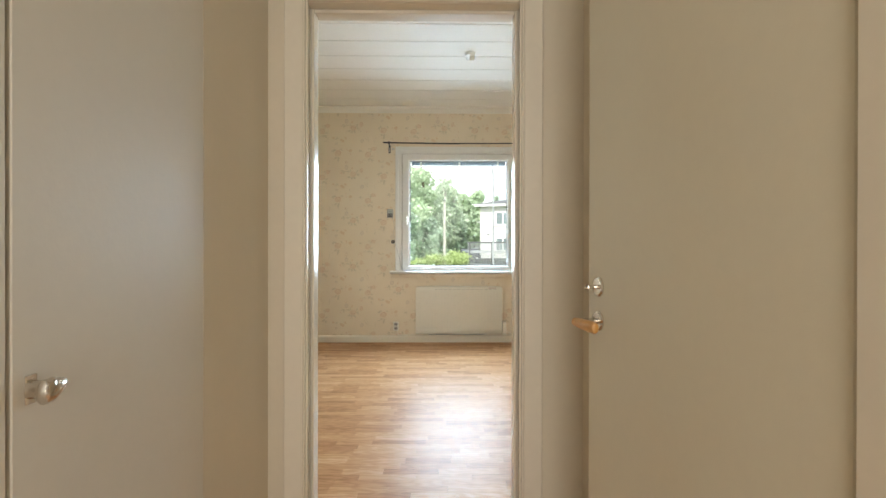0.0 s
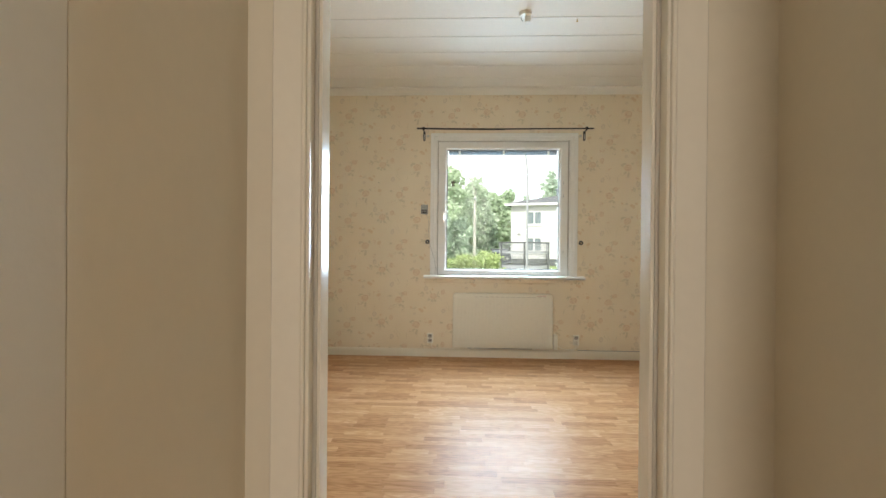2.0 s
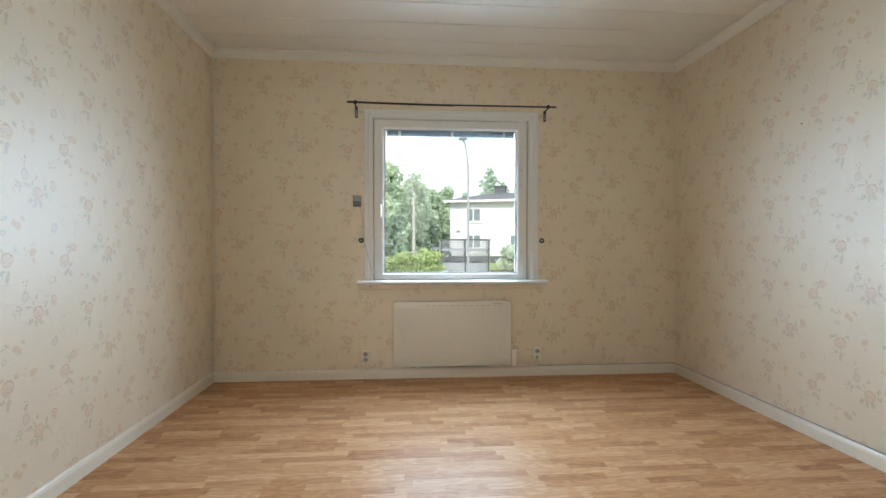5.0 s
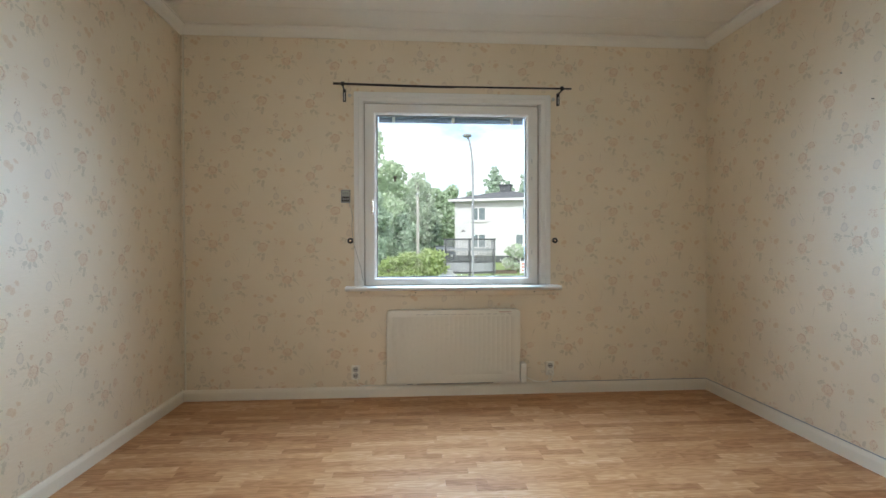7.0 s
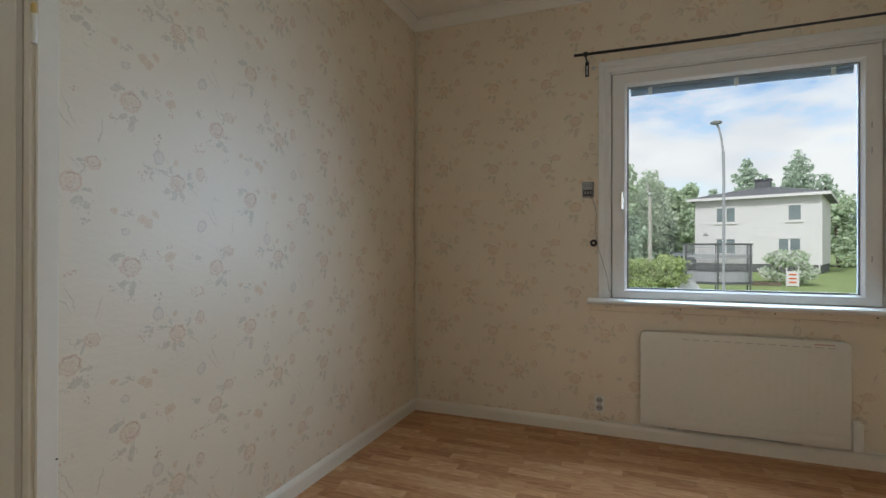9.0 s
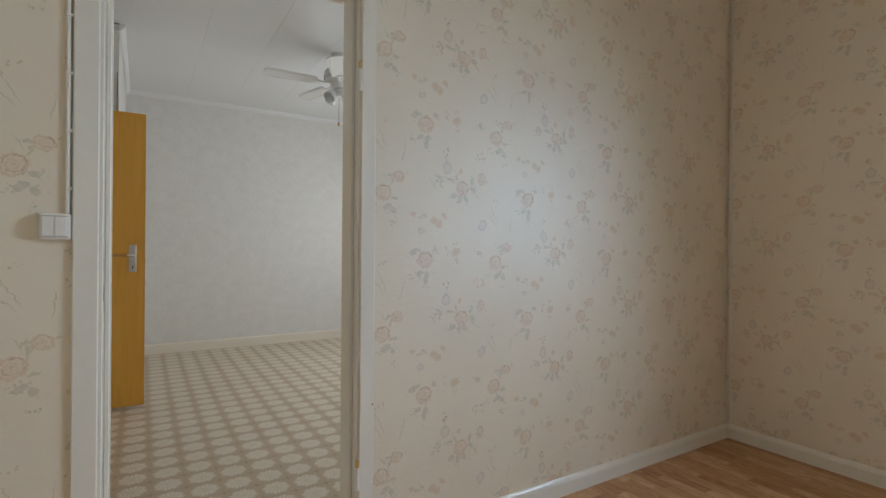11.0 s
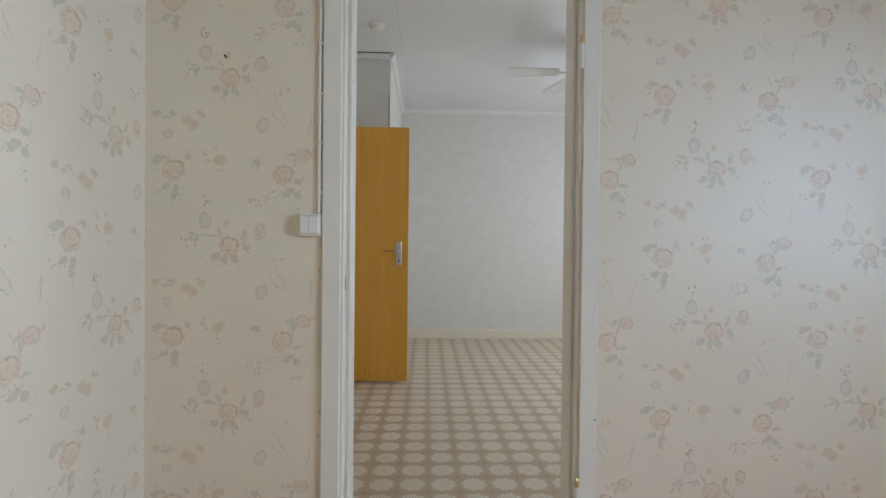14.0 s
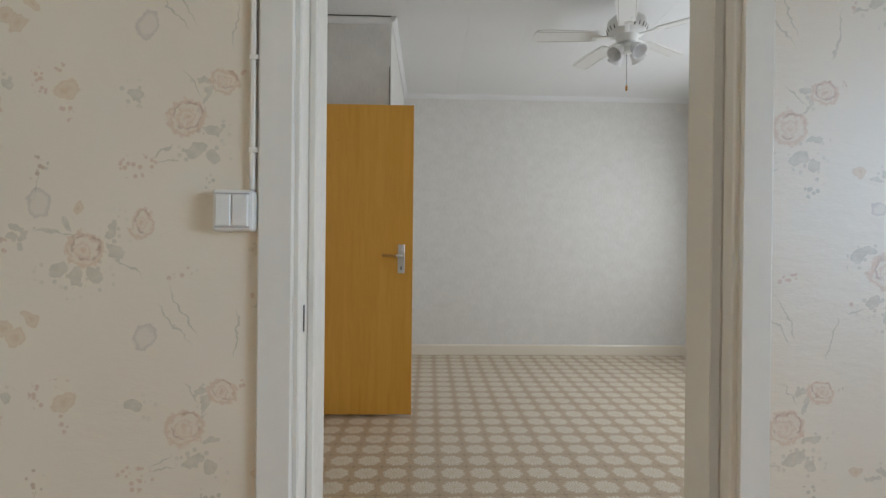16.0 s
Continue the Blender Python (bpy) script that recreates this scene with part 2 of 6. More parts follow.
    col = mix_rgb(nt, math_node(nt, "MULTIPLY", petal, 0.62), col, (0.64, 0.36, 0.17))
    col = mix_rgb(nt, math_node(nt, "MULTIPLY", line, 0.55), col, (0.48, 0.26, 0.16))
    L.new(col, b.inputs["Base Color"])
    # pressed relief: drawn-out fibres over a soft pillowing
    fib = nt.nodes.new("ShaderNodeMapping")
    fib.inputs["Scale"].default_value = (0.6, 1.5, 1.0)
    L.new(uv, fib.inputs[0])
    press = math_node(nt, "ADD", math_node(nt, "MULTIPLY", noise_tex(nt, fib.outputs[0], 200, 2), 0.4), math_node(nt, "MULTIPLY", noise_tex(nt, fib.outputs[0], 36, 5, 0.6), 3.0))
    L.new(bump(nt, press, 0.20, 0.0016), b.inputs["Normal"])
    b.inputs["Roughness"].default_value = 0.48
    b.inputs["IOR"].default_value = 1.56
    b.inputs["Specular IOR Level"].default_value = 1.0
    return m


def plain_wallpaper(name, lo, hi, rough=0.5):
    m, nt, b = material(name)
    uv = nt.nodes.new("ShaderNodeUVMap").outputs[0]
    stretch = nt.nodes.new("ShaderNodeMapping")
    stretch.inputs["Scale"].default_value = (1.0, 0.35, 1.0)
    nt.links.new(uv, stretch.inputs[0])
    weave = noise_tex(nt, stretch.outputs[0], 60, 4, 0.6)
    blot = noise_tex(nt, uv, 9, 4)
    f = math_node(nt, "ADD", math_node(nt, "MULTIPLY", weave, 0.55), math_node(nt, "MULTIPLY", blot, 0.45))
    nt.links.new(ramp(nt, f, [(0.38, lo), (0.62, hi)]), b.inputs["Base Color"])
    b.inputs["Roughness"].default_value = rough
    b.inputs["Specular IOR Level"].default_value = 0.3
    nt.links.new(bump(nt, weave, 0.25, 0.0015), b.inputs["Normal"])
    return m


def laminate(name):
    """Strips of printed beech: every strip its own tone, drawn-out grain, satin varnish."""
    m, nt, b = material(name)
    L = nt.links
    oi = nt.nodes.new("ShaderNodeObjectInfo").outputs["Random"]
    geo = nt.nodes.new("ShaderNodeNewGeometry")
    rnd = math_node(nt, "FRACT", math_node(nt, "ADD", math_node(nt, "MULTIPLY", oi, 7.31), math_node(nt, "MULTIPLY", geo.outputs["Random Per Island"], 3.17)))
    shift = nt.nodes.new("ShaderNodeCombineXYZ")
    L.new(math_node(nt, "MULTIPLY", rnd, 37.0), shift.inputs[0])
    L.new(math_node(nt, "MULTIPLY", rnd, 11.0), shift.inputs[1])
    p = nt.nodes.new("ShaderNodeVectorMath")
    L.new(geo.outputs["Position"], p.inputs[0])
    L.new(shift.outputs[0], p.inputs[1])
    mp = nt.nodes.new("ShaderNodeMapping")
    mp.inputs["Scale"].default_value = (1.6, 26.0, 1.0)
    L.new(p.outputs[0], mp.inputs[0])
    grain = noise_tex(nt, mp.outputs[0], 2.2, 5, 0.6)
    mp2 = nt.nodes.new("ShaderNodeMapping")
    mp2.inputs["Scale"].default_value = (2.2, 9.0, 1.0)
    L.new(p.outputs[0], mp2.inputs[0])
    flame_n = noise_tex(nt, mp2.outputs[0], 1.5, 2)
    flame = math_node(nt, "SINE", math_node(nt, "MULTIPLY", flame_n, 46.0))
    f = math_node(nt, "ADD", math_node(nt, "MULTIPLY", rnd, 0.44), math_node(nt, "MULTIPLY", grain, 0.50))
    f = math_node(nt, "ADD", f, math_node(nt, "MULTIPLY", flame, 0.10))
    col = ramp(nt, f, [(0.14, (0.39, 0.185, 0.078)), (0.40, (0.54, 0.285, 0.135)), (0.62, (0.63, 0.36, 0.185)), (0.84, (0.74, 0.485, 0.29))])
    L.new(col, b.inputs["Base Color"])
    L.new(ramp(nt, noise_tex(nt, geo.outputs["Position"], 14, 3), [(0.3, (0.38,) * 3), (0.7, (0.41,) * 3)]), b.inputs["Roughness"])
    b.inputs["Specular IOR Level"].default_value = 0.09
    L.new(bump(nt, grain, 0.05, 0.001), b.inputs["Normal"])
    return m


def vinyl_floor(name):
    """Printed sheet flooring: pale round rosettes in a square grid on a tan ground, a small cross-flower in each gap."""
    m, nt, b = material(name)
    L = nt.links
    REP = 0.141
    pos = position(nt)
    sep = nt.nodes.new("ShaderNodeSeparateXYZ")
    L.new(pos, sep.inputs[0])

    def cell(cx, cy):
        du = math_node(nt, "WRAP", math_node(nt, "SUBTRACT", sep.outputs[0], cx), REP / 2, -REP / 2)
        dv = math_node(nt, "WRAP", math_node(nt, "SUBTRACT", sep.outputs[1], cy), REP / 2, -REP / 2)
        return du, dv

    du, dv = cell(-2.91, 1.936)
    r = math_node(nt, "SQRT", math_node(nt, "ADD", math_node(nt, "MULTIPLY", du, du), math_node(nt, "MULTIPLY", dv, dv)))
    ang = math_node(nt, "ARCTAN2", dv, du)
    lobes = math_node(nt, "MULTIPLY", math_node(nt, "SINE", math_node(nt, "MULTIPLY", ang, 8.0)), 0.0035)
    rr = math_node(nt, "ADD", r, lobes)
    disc = ramp(nt, math_node(nt, "MULTIPLY", rr, 10.0), [(0.52, (1, 1, 1)), (0.60, (0, 0, 0))])
    rings = math_node(nt, "SINE", math_node(nt, "MULTIPLY", rr, 470.0))
    spokes = math_node(nt, "SINE", math_node(nt, "MULTIPLY", ang, 16.0))
    lace = math_node(nt, "MULTIPLY", math_node(nt, "ADD", rings, spokes), 0.25)
    heart = ramp(nt, math_node(nt, "MULTIPLY", rr, 10.0), [(0.06, (1, 1, 1)), (0.20, (0, 0, 0))])
    ex, ey = cell(-2.91 + REP / 2, 1.936 + REP / 2)
    gap = math_node(nt, "MULTIPLY", math_node(nt, "ABSOLUTE", ex), math_node(nt, "ABSOLUTE", ey))
    gap_r = math_node(nt, "SQRT", math_node(nt, "ADD", math_node(nt, "MULTIPLY", ex, ex), math_node(nt, "MULTIPLY", ey, ey)))
    flower = math_node(nt, "MULTIPLY", ramp(nt, math_node(nt, "MULTIPLY", gap, 9000.0), [(0.15, (1, 1, 1)), (0.6, (0, 0, 0))]), ramp(nt, math_node(nt, "MULTIPLY", gap_r, 10.0), [(0.22, (1, 1, 1)), (0.30, (0, 0, 0))]))
    speck = noise_tex(nt, pos, 240, 3, 0.7)
    ground = ramp(nt, speck, [(0.3, (0.46, 0.335, 0.205)), (0.7, (0.60, 0.465, 0.315))])
    rose = ramp(nt, math_node(nt, "ADD", lace, 0.5), [(0.25, (0.60, 0.51, 0.38)), (0.75, (0.82, 0.77, 0.66))])
    col = mix_rgb(nt, disc, ground, rose)
    col = mix_rgb(nt, math_node(nt, "MULTIPLY", heart, 0.5), col, (0.66, 0.55, 0.34))
    col = mix_rgb(nt, math_node(nt, "MULTIPLY", flower, 0.55), col, (0.30, 0.20, 0.12))
    col = mix_rgb(nt, 0.10, col, ramp(nt, noise_tex(nt, pos, 2.5, 4), [(0.35, (0.40, 0.33, 0.26)), (0.65, (0.66, 0.60, 0.52))]))
    L.new(col, b.inputs["Base Color"])
    b.inputs["Roughness"].default_value = 0.36
    L.new(bump(nt, lace, 0.12, 0.001), b.inputs["Normal"])
    return m


def veneer(name):
    """Honey-varnished plywood veneer with upright cathedral grain and short dark pores."""
    m, nt, b = material(name)
    L = nt.links
    pos = position(nt)
    mp = nt.nodes.new("ShaderNodeMapping")
    mp.inputs["Scale"].default_value = (6, 6, 0.45)
    L.new(pos, mp.inputs[0])
    swirl = noise_tex(nt, mp.outputs[0], 1.6, 4, 0.6)
    bands = math_node(nt, "SINE", math_node(nt, "MULTIPLY", swirl, 34.0))
    mp2 = nt.nodes.new("ShaderNodeMapping")
    mp2.inputs["Scale"].default_value = (60, 60, 3)
    L.new(pos, mp2.inputs[0])
    fine = noise_tex(nt, mp2.outputs[0], 2.0, 4)
    f = math_node(nt, "ADD", math_node(nt, "MULTIPLY", bands, 0.05), math_node(nt, "ADD", math_node(nt, "MULTIPLY", swirl, 0.5), math_node(nt, "MULTIPLY", fine, 0.4)))
    col = ramp(nt, f, [(0.22, (0.74, 0.36, 0.045)), (0.5, (0.82, 0.43, 0.065)), (0.78, (0.88, 0.49, 0.09))])
    mp3 = nt.nodes.new("ShaderNodeMapping")
    mp3.inputs["Scale"].default_value = (22, 22, 5)
    L.new(pos, mp3.inputs[0])
    knots = ramp(nt, noise_tex(nt, mp3.outputs[0], 2.2, 2), [(0.74, (0, 0, 0)), (0.78, (1, 1, 1))])
    col = mix_rgb(nt, math_node(nt, "MULTIPLY", knots, 0.45), col, (0.24, 0.095, 0.02))
    L.new(col, b.inputs["Base Color"])
    b.inputs["Roughness"].default_value = 0.38
    L.new(bump(nt, fine, 0.08, 0.001), b.inputs["Normal"])
    return m


def metal(name, colour, rough):
    return painted(name, colour, rough, 0.08, 300, 0.05, 0.0, 1.0)


def leafy(name, dark, light):
    m, nt, b = material(name)
    geo = nt.nodes.new("ShaderNodeNewGeometry")
    f = math_node(nt, "ADD", math_node(nt, "MULTIPLY", geo.outputs["Random Per Island"], 0.6), math_node(nt, "MULTIPLY", noise_tex(nt, geo.outputs["Position"], 0.7, 3), 0.4))
    nt.links.new(ramp(nt, f, [(0.2, dark), (0.8, light)]), b.inputs["Base Color"])
    b.inputs["Roughness"].default_value = 0.6
    tl = nt.nodes.new("ShaderNodeBsdfTranslucent")
    nt.links.new(b.inputs["Base Color"].links[0].from_socket, tl.inputs[0])
    mx = node(nt, "ShaderNodeMixShader", Fac=0.38)
    nt.links.new(b.outputs[0], mx.inputs[1])
    nt.links.new(tl.outputs[0], mx.inputs[2])
    nt.links.new(mx.outputs[0], nt.nodes["Material Output"].inputs[0])
    return m


def ground_mix(name, a, b_, scale):
    m, nt, b = material(name)
    p = position(nt)
    f = math_node(nt, "ADD", math_node(nt, "MULTIPLY", noise_tex(nt, p, scale, 5, 0.7), 0.5), math_node(nt, "MULTIPLY", noise_tex(nt, p, scale * 0.06, 3), 0.5))
    nt.links.new(ramp(nt, f, [(0.35, a), (0.65, b_)]), b.inputs["Base Color"])
    b.inputs["Roughness"].default_value = 0.9
    nt.links.new(bump(nt, noise_tex(nt, p, scale * 3, 4), 0.6, 0.03), b.inputs["Normal"])
    return m


def window_glass(name, tint=(1, 1, 1), gloss=0.6):
    """Thin pane: light passes straight through, reflections by Fresnel."""
    m = bpy.data.materials.new(name)
    m.use_nodes = True
    nt = m.node_tree
    nt.nodes.remove(nt.nodes["Principled BSDF"])
    tr = nt.nodes.new("ShaderNodeBsdfTransparent")
    tr.inputs[0].default_value = (*tint, 1)
    gl = nt.nodes.new("ShaderNodeBsdfGlossy")
    gl.inputs["Roughness"].default_value = 0.02
    fr = node(nt, "ShaderNodeFresnel", IOR=1.45)
    mx = nt.nodes.new("ShaderNodeMixShader")
    nt.links.new(math_node(nt, "MULTIPLY", fr.outputs[0], gloss), mx.inputs[0])
    nt.links.new(tr.outputs[0], mx.inputs[1])
    nt.links.new(gl.outputs[0], mx.inputs[2])
    nt.links.new(mx.outputs[0], nt.nodes["Material Output"].inputs[0])
    return m


WALLPAPER = floral_wallpaper("floral_wallpaper")
PALE_PAPER = plain_wallpaper("pale_textured_wallpaper", (0.745, 0.725, 0.68), (0.81, 0.79, 0.75), 0.75)
HALL_PAPER = painted("hall_paint", (0.75, 0.675, 0.54), 0.55, 0.03, 90, 0.12, spec=0.35)
CLOSET_PAINT = painted("closet_door_paint", (0.71, 0.668, 0.575), 0.5, 0.03, 75, 0.35)
DOOR_PAINT = painted("door_paint", (0.68, 0.625, 0.49), 0.48, 0.03, 240, 0.10)
TRIM_PAINT = painted("trim_paint", (0.85, 0.785, 0.665), 0.22, 0.03, 130, 0.08, 0.04)
WINDOW_PAINT = painted("window_paint", (0.86, 0.85, 0.82), 0.30, 0.015, 160, 0.02, 0.0)
CEILING_PAINT = painted("ceiling_paint", (0.86, 0.83, 0.76), 0.6, 0.03, 120, 0.08, spec=0.2)
CEILING_WHITE = painted("ceiling_white", (0.82, 0.82, 0.81), 0.6, 0.02, 120, 0.08)
SEAL = painted("pale_seal", (0.62, 0.57, 0.49), 0.6, 0.04)
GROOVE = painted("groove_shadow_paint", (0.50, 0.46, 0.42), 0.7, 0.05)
BRICK_INK = painted("faded_red_print", (0.55, 0.34, 0.30), 0.5, 0.1)
# darkened tone that holds down the lamp's glare on outer sash and bead
OUTER_GREY = painted("toned_outer_sash", (0.30, 0.31, 0.31), 0.6, 0.06)
PLASTER = painted("plaster", (0.7, 0.69, 0.67), 0.8, 0.05)
LAMINATE = laminate("beech_laminate")
SUBFLOOR = painted("joint_brown", (0.16, 0.085, 0.04), 0.7, 0.15)
VINYL = vinyl_floor("rosette_vinyl")
VENEER = veneer("honey_veneer")
OAK = painted("varnished_wood_grip", (0.55, 0.28, 0.08), 0.32, 0.22, 60, 0.1)
CHROME = metal("worn_chrome", (0.70, 0.66, 0.60), 0.18)
STEEL = metal("dull_steel", (0.62, 0.61, 0.58), 0.35)
BRASS = metal("brass", (0.70, 0.52, 0.22), 0.3)
BLACK = painted("black_lacquer", (0.014, 0.013, 0.013), 0.42, 0.15)
DARK = painted("dark_gap", (0.045, 0.035, 0.028), 0.7, 0.1)
ENAMEL = painted("cream_enamel", (0.79, 0.75, 0.655), 0.30, 0.03, 200, 0.05, 0.06)
PLASTIC = painted("white_plastic", (0.86, 0.82, 0.73), 0.33, 0.03, 260, 0.04)
FAN_WHITE = painted("fan_lacquer", (0.85, 0.85, 0.82), 0.3, 0.02, 260, 0.03)
GREY_PLASTIC = painted("grey_plastic", (0.33, 0.33, 0.33), 0.4, 0.06, 260, 0.05)
DISPLAY = painted("grey_display", (0.50, 0.52, 0.48), 0.2, 0.05)
BLIND = painted("grey_slats", (0.25, 0.28, 0.30), 0.8, 0.06, spec=0.1)
GLASS = window_glass("window_glass", (0.97, 0.985, 0.98), 0.3)
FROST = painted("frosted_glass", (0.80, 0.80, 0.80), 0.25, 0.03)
LAWN = ground_mix("lawn", (0.15, 0.21, 0.07), (0.26, 0.33, 0.13), 6.0)
GRAVEL = ground_mix("gravel", (0.34, 0.33, 0.31), (0.48, 0.47, 0.45), 9.0)
ASPHALT = ground_mix("asphalt", (0.10, 0.10, 0.10), (0.15, 0.15, 0.15), 9.0)
SIDING = painted("white_siding", (0.74, 0.72, 0.74), 0.55, 0.04, 30, 0.2)
PLINTH = painted("grey_plinth", (0.12, 0.125, 0.13), 0.8, 0.1)
ROOF = painted("dark_roof", (0.11, 0.115, 0.125), 0.7, 0.15)
BARK = painted("bark", (0.16, 0.13, 0.10), 0.9, 0.3, 12, 0.6)
BIRCH = painted("birch_bark", (0.55, 0.53, 0.50), 0.8, 0.3, 12, 0.4)
POLE_WOOD = painted("grey_pole", (0.42, 0.40, 0.37), 0.8, 0.12, 40, 0.3)
GALV = painted("galvanised_pole", (0.33, 0.345, 0.36), 0.5, 0.06)
# tree leaf tones are paled and greyed to carry the haze
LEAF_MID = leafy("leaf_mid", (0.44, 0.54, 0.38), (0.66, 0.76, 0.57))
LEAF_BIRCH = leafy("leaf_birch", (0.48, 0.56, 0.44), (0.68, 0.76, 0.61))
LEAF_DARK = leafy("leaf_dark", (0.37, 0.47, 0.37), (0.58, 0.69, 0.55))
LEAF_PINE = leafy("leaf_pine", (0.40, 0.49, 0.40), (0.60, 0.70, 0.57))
LEAF_LIGHT = leafy("leaf_light", (0.31, 0.40, 0.16), (0.51, 0.60, 0.28))
BLOSSOM = leafy("blossom", (0.62, 0.62, 0.58), (0.82, 0.82, 0.80))
PANE_DARK = painted("house_pane", (0.19, 0.23, 0.25), 0.08, 0.25)
NET = painted("dark_net", (0.36, 0.37, 0.39), 0.8, 0.1)
PALE_PAD = painted("grey_pad", (0.52, 0.53, 0.55), 0.5, 0.08)
ORANGE = painted("orange_board", (0.65, 0.16, 0.05), 0.5, 0.05)
CAR_DARK = painted("dark_car_paint", (0.04, 0.045, 0.055), 0.2, 0.1)
RUBBER = painted("rubber", (0.02, 0.02, 0.02), 0.8, 0.1)

# ---------------------------------------------------------------- building helpers


def box(bm, x0, x1, y0, y1, z0, z1, bevel=0.0, seg=1):
    lo = (min(x0, x1), min(y0, y1), min(z0, z1))
    hi = (max(x0, x1), max(y0, y1), max(z0, z1))
    v = [bm.verts.new((x, y, z)) for x in (lo[0], hi[0]) for y in (lo[1], hi[1]) for z in (lo[2], hi[2])]
    idx = ((0, 1, 3, 2), (4, 6, 7, 5), (0, 4, 5, 1), (2, 3, 7, 6), (0, 2, 6, 4), (1, 5, 7, 3))
    fs = [bm.faces.new([v[i] for i in f]) for f in idx]
    if bevel:
        es = list({e for f in fs for e in f.edges})
        bmesh.ops.bevel(bm, geom=es, offset=bevel, segments=seg, profile=0.5, affect="EDGES")
    return bm


def boxes(*args, bevel=0.0, seg=1):
    bm = bmesh.new()
    for a in args:
        box(bm, *a, bevel=bevel, seg=seg)
    return bm


def rod_between(bm, a, b, r0, r1=None, sides=12):
    """A capped rod from a to b, tapering from r0 to r1."""
    a, b = Vector(a), Vector(b)
    d = b - a
    m = Matrix.Translation((a + b) / 2) @ d.to_track_quat("Z", "Y").to_matrix().to_4x4()
    bmesh.ops.create_cone(bm, cap_ends=True, segments=sides, radius1=r0, radius2=r0 if r1 is None else r1, depth=d.length, matrix=m)
    return bm


def rod(a, b, r0, r1=None, sides=12):
    return rod_between(bmesh.new(), a, b, r0, r1, sides)


def tube(points, r, sides=6):
    """A bent tube along a list of points."""
    bm = bmesh.new()
    pts = [Vector(p) for p in points]
    rings = []
    for i, p in enumerate(pts):
        d = (pts[min(i + 1, len(pts) - 1)] - pts[max(i - 1, 0)]).normalized()
        u = d.cross(Vector((0.13, 0.31, 0.94))).normalized()
        w = d.cross(u)
        rings.append([bm.verts.new(p + r * (math.cos(2 * math.pi * k / sides) * u + math.sin(2 * math.pi * k / sides) * w)) for k in range(sides)])
    for r0, r1 in zip(rings, rings[1:]):
        for k in range(sides):
            bm.faces.new((r0[k], r0[(k + 1) % sides], r1[(k + 1) % sides], r1[k]))
    bm.faces.new(rings[0][::-1])
    bm.faces.new(rings[-1])
    return bm


def lathe(profile, centre, axis="z", sides=24):
    """Turn a profile of (radius, height) round an axis through centre."""
    bm = bmesh.new()
    rings = []
    for r, h in profile:
        ring = []
        for k in range(sides):
            a = 2 * math.pi * k / sides
            c, s = r * math.cos(a), r * math.sin(a)
            off = {"z": (c, s, h), "x": (h, c, s), "y": (c, h, s)}[axis]
            ring.append(bm.verts.new(Vector(centre) + Vector(off)))
        rings.append(ring)
    for r0, r1 in zip(rings, rings[1:]):
        for k in range(sides):
            bm.faces.new((r0[k], r0[(k + 1) % sides], r1[(k + 1) % sides], r1[k]))
    bm.faces.new(rings[0][::-1])
    bm.faces.new(rings[-1])
    return bm


def extrude_profile(profile, axis, a, b):
    """A bar with the given outline, from a to b along x or y. Profile points are (across, z)."""
    bm = bmesh.new()
    ends = []
    for t in (a, b):
        ends.append([bm.verts.new((t, p, z) if axis == "x" else (p, t, z)) for p, z in profile])
    n = len(profile)
    for k in range(n):
        bm.faces.new((ends[0][k], ends[0][(k + 1) % n], ends[1][(k + 1) % n], ends[1][k]))
    bm.faces.new(ends[0][::-1])
    bm.faces.new(ends[1])
    return bm


def finish(bm, name, mats, smooth=False, uv=True):
    bmesh.ops.recalc_face_normals(bm, faces=bm.faces)
    if uv:
        lay = bm.loops.layers.uv.new("UVMap")
        for f in bm.faces:
            n = f.normal
            ax = max(range(3), key=lambda i: abs(n[i]))
            for lp in f.loops:
                c = lp.vert.co
                lp[lay].uv = (c.y, c.z) if ax == 0 else (c.x, c.z) if ax == 1 else (c.x, c.y)
    me = bpy.data.meshes.new(name)
    bm.to_mesh(me)
    bm.free()
    for m in mats if isinstance(mats, (list, tuple)) else [mats]:
        me.materials.append(m)
    if smooth:
        me.polygons.foreach_set("use_smooth", [True] * len(me.polygons))
        me.set_sharp_from_angle(angle=radians(38))
    return me


def part(name, bm, mats, parent=None, label="", smooth=False, uv=True):
    ob = new(name, finish(bm, name, mats, smooth, uv))
    if parent is not None:
        ob.parent = parent
        ob.matrix_parent_inverse = Matrix.Translation(-parent.matrix_basis.translation) if parent.type == "EMPTY" else Matrix()
    if label:
        ob["label"] = label
    return ob


def thing(name, label, category, base, group="", kind=""):
    ob = new(name)
    ob.empty_display_size = 0.05
    ob.location = base
    return tagged(ob, label, category, group, kind)


def structure(name, bm, mats, label, category, smooth=False):
    return tagged(part(name, bm, mats, None, "", smooth), label, category, "", "structure")


def hang_paper(ob, u0, v0, along=1.0, scale=1.0, axis=0):
    """Set where the print starts on the faces of a papered wall: u0 along the wall and v0 in height, mirrored for walls seen from their far side."""
    me = ob.data
    lay = me.uv_layers[0].data
    for p in me.polygons:
        if abs(p.normal[axis]) < 0.5:
            continue
        for li in p.loop_indices:
            c = me.vertices[me.loops[li].vertex_index].co
            lay[li].uv = (along * ((c.y if axis == 0 else c.x) - u0) / scale, (c.z - v0) / scale)
    return ob


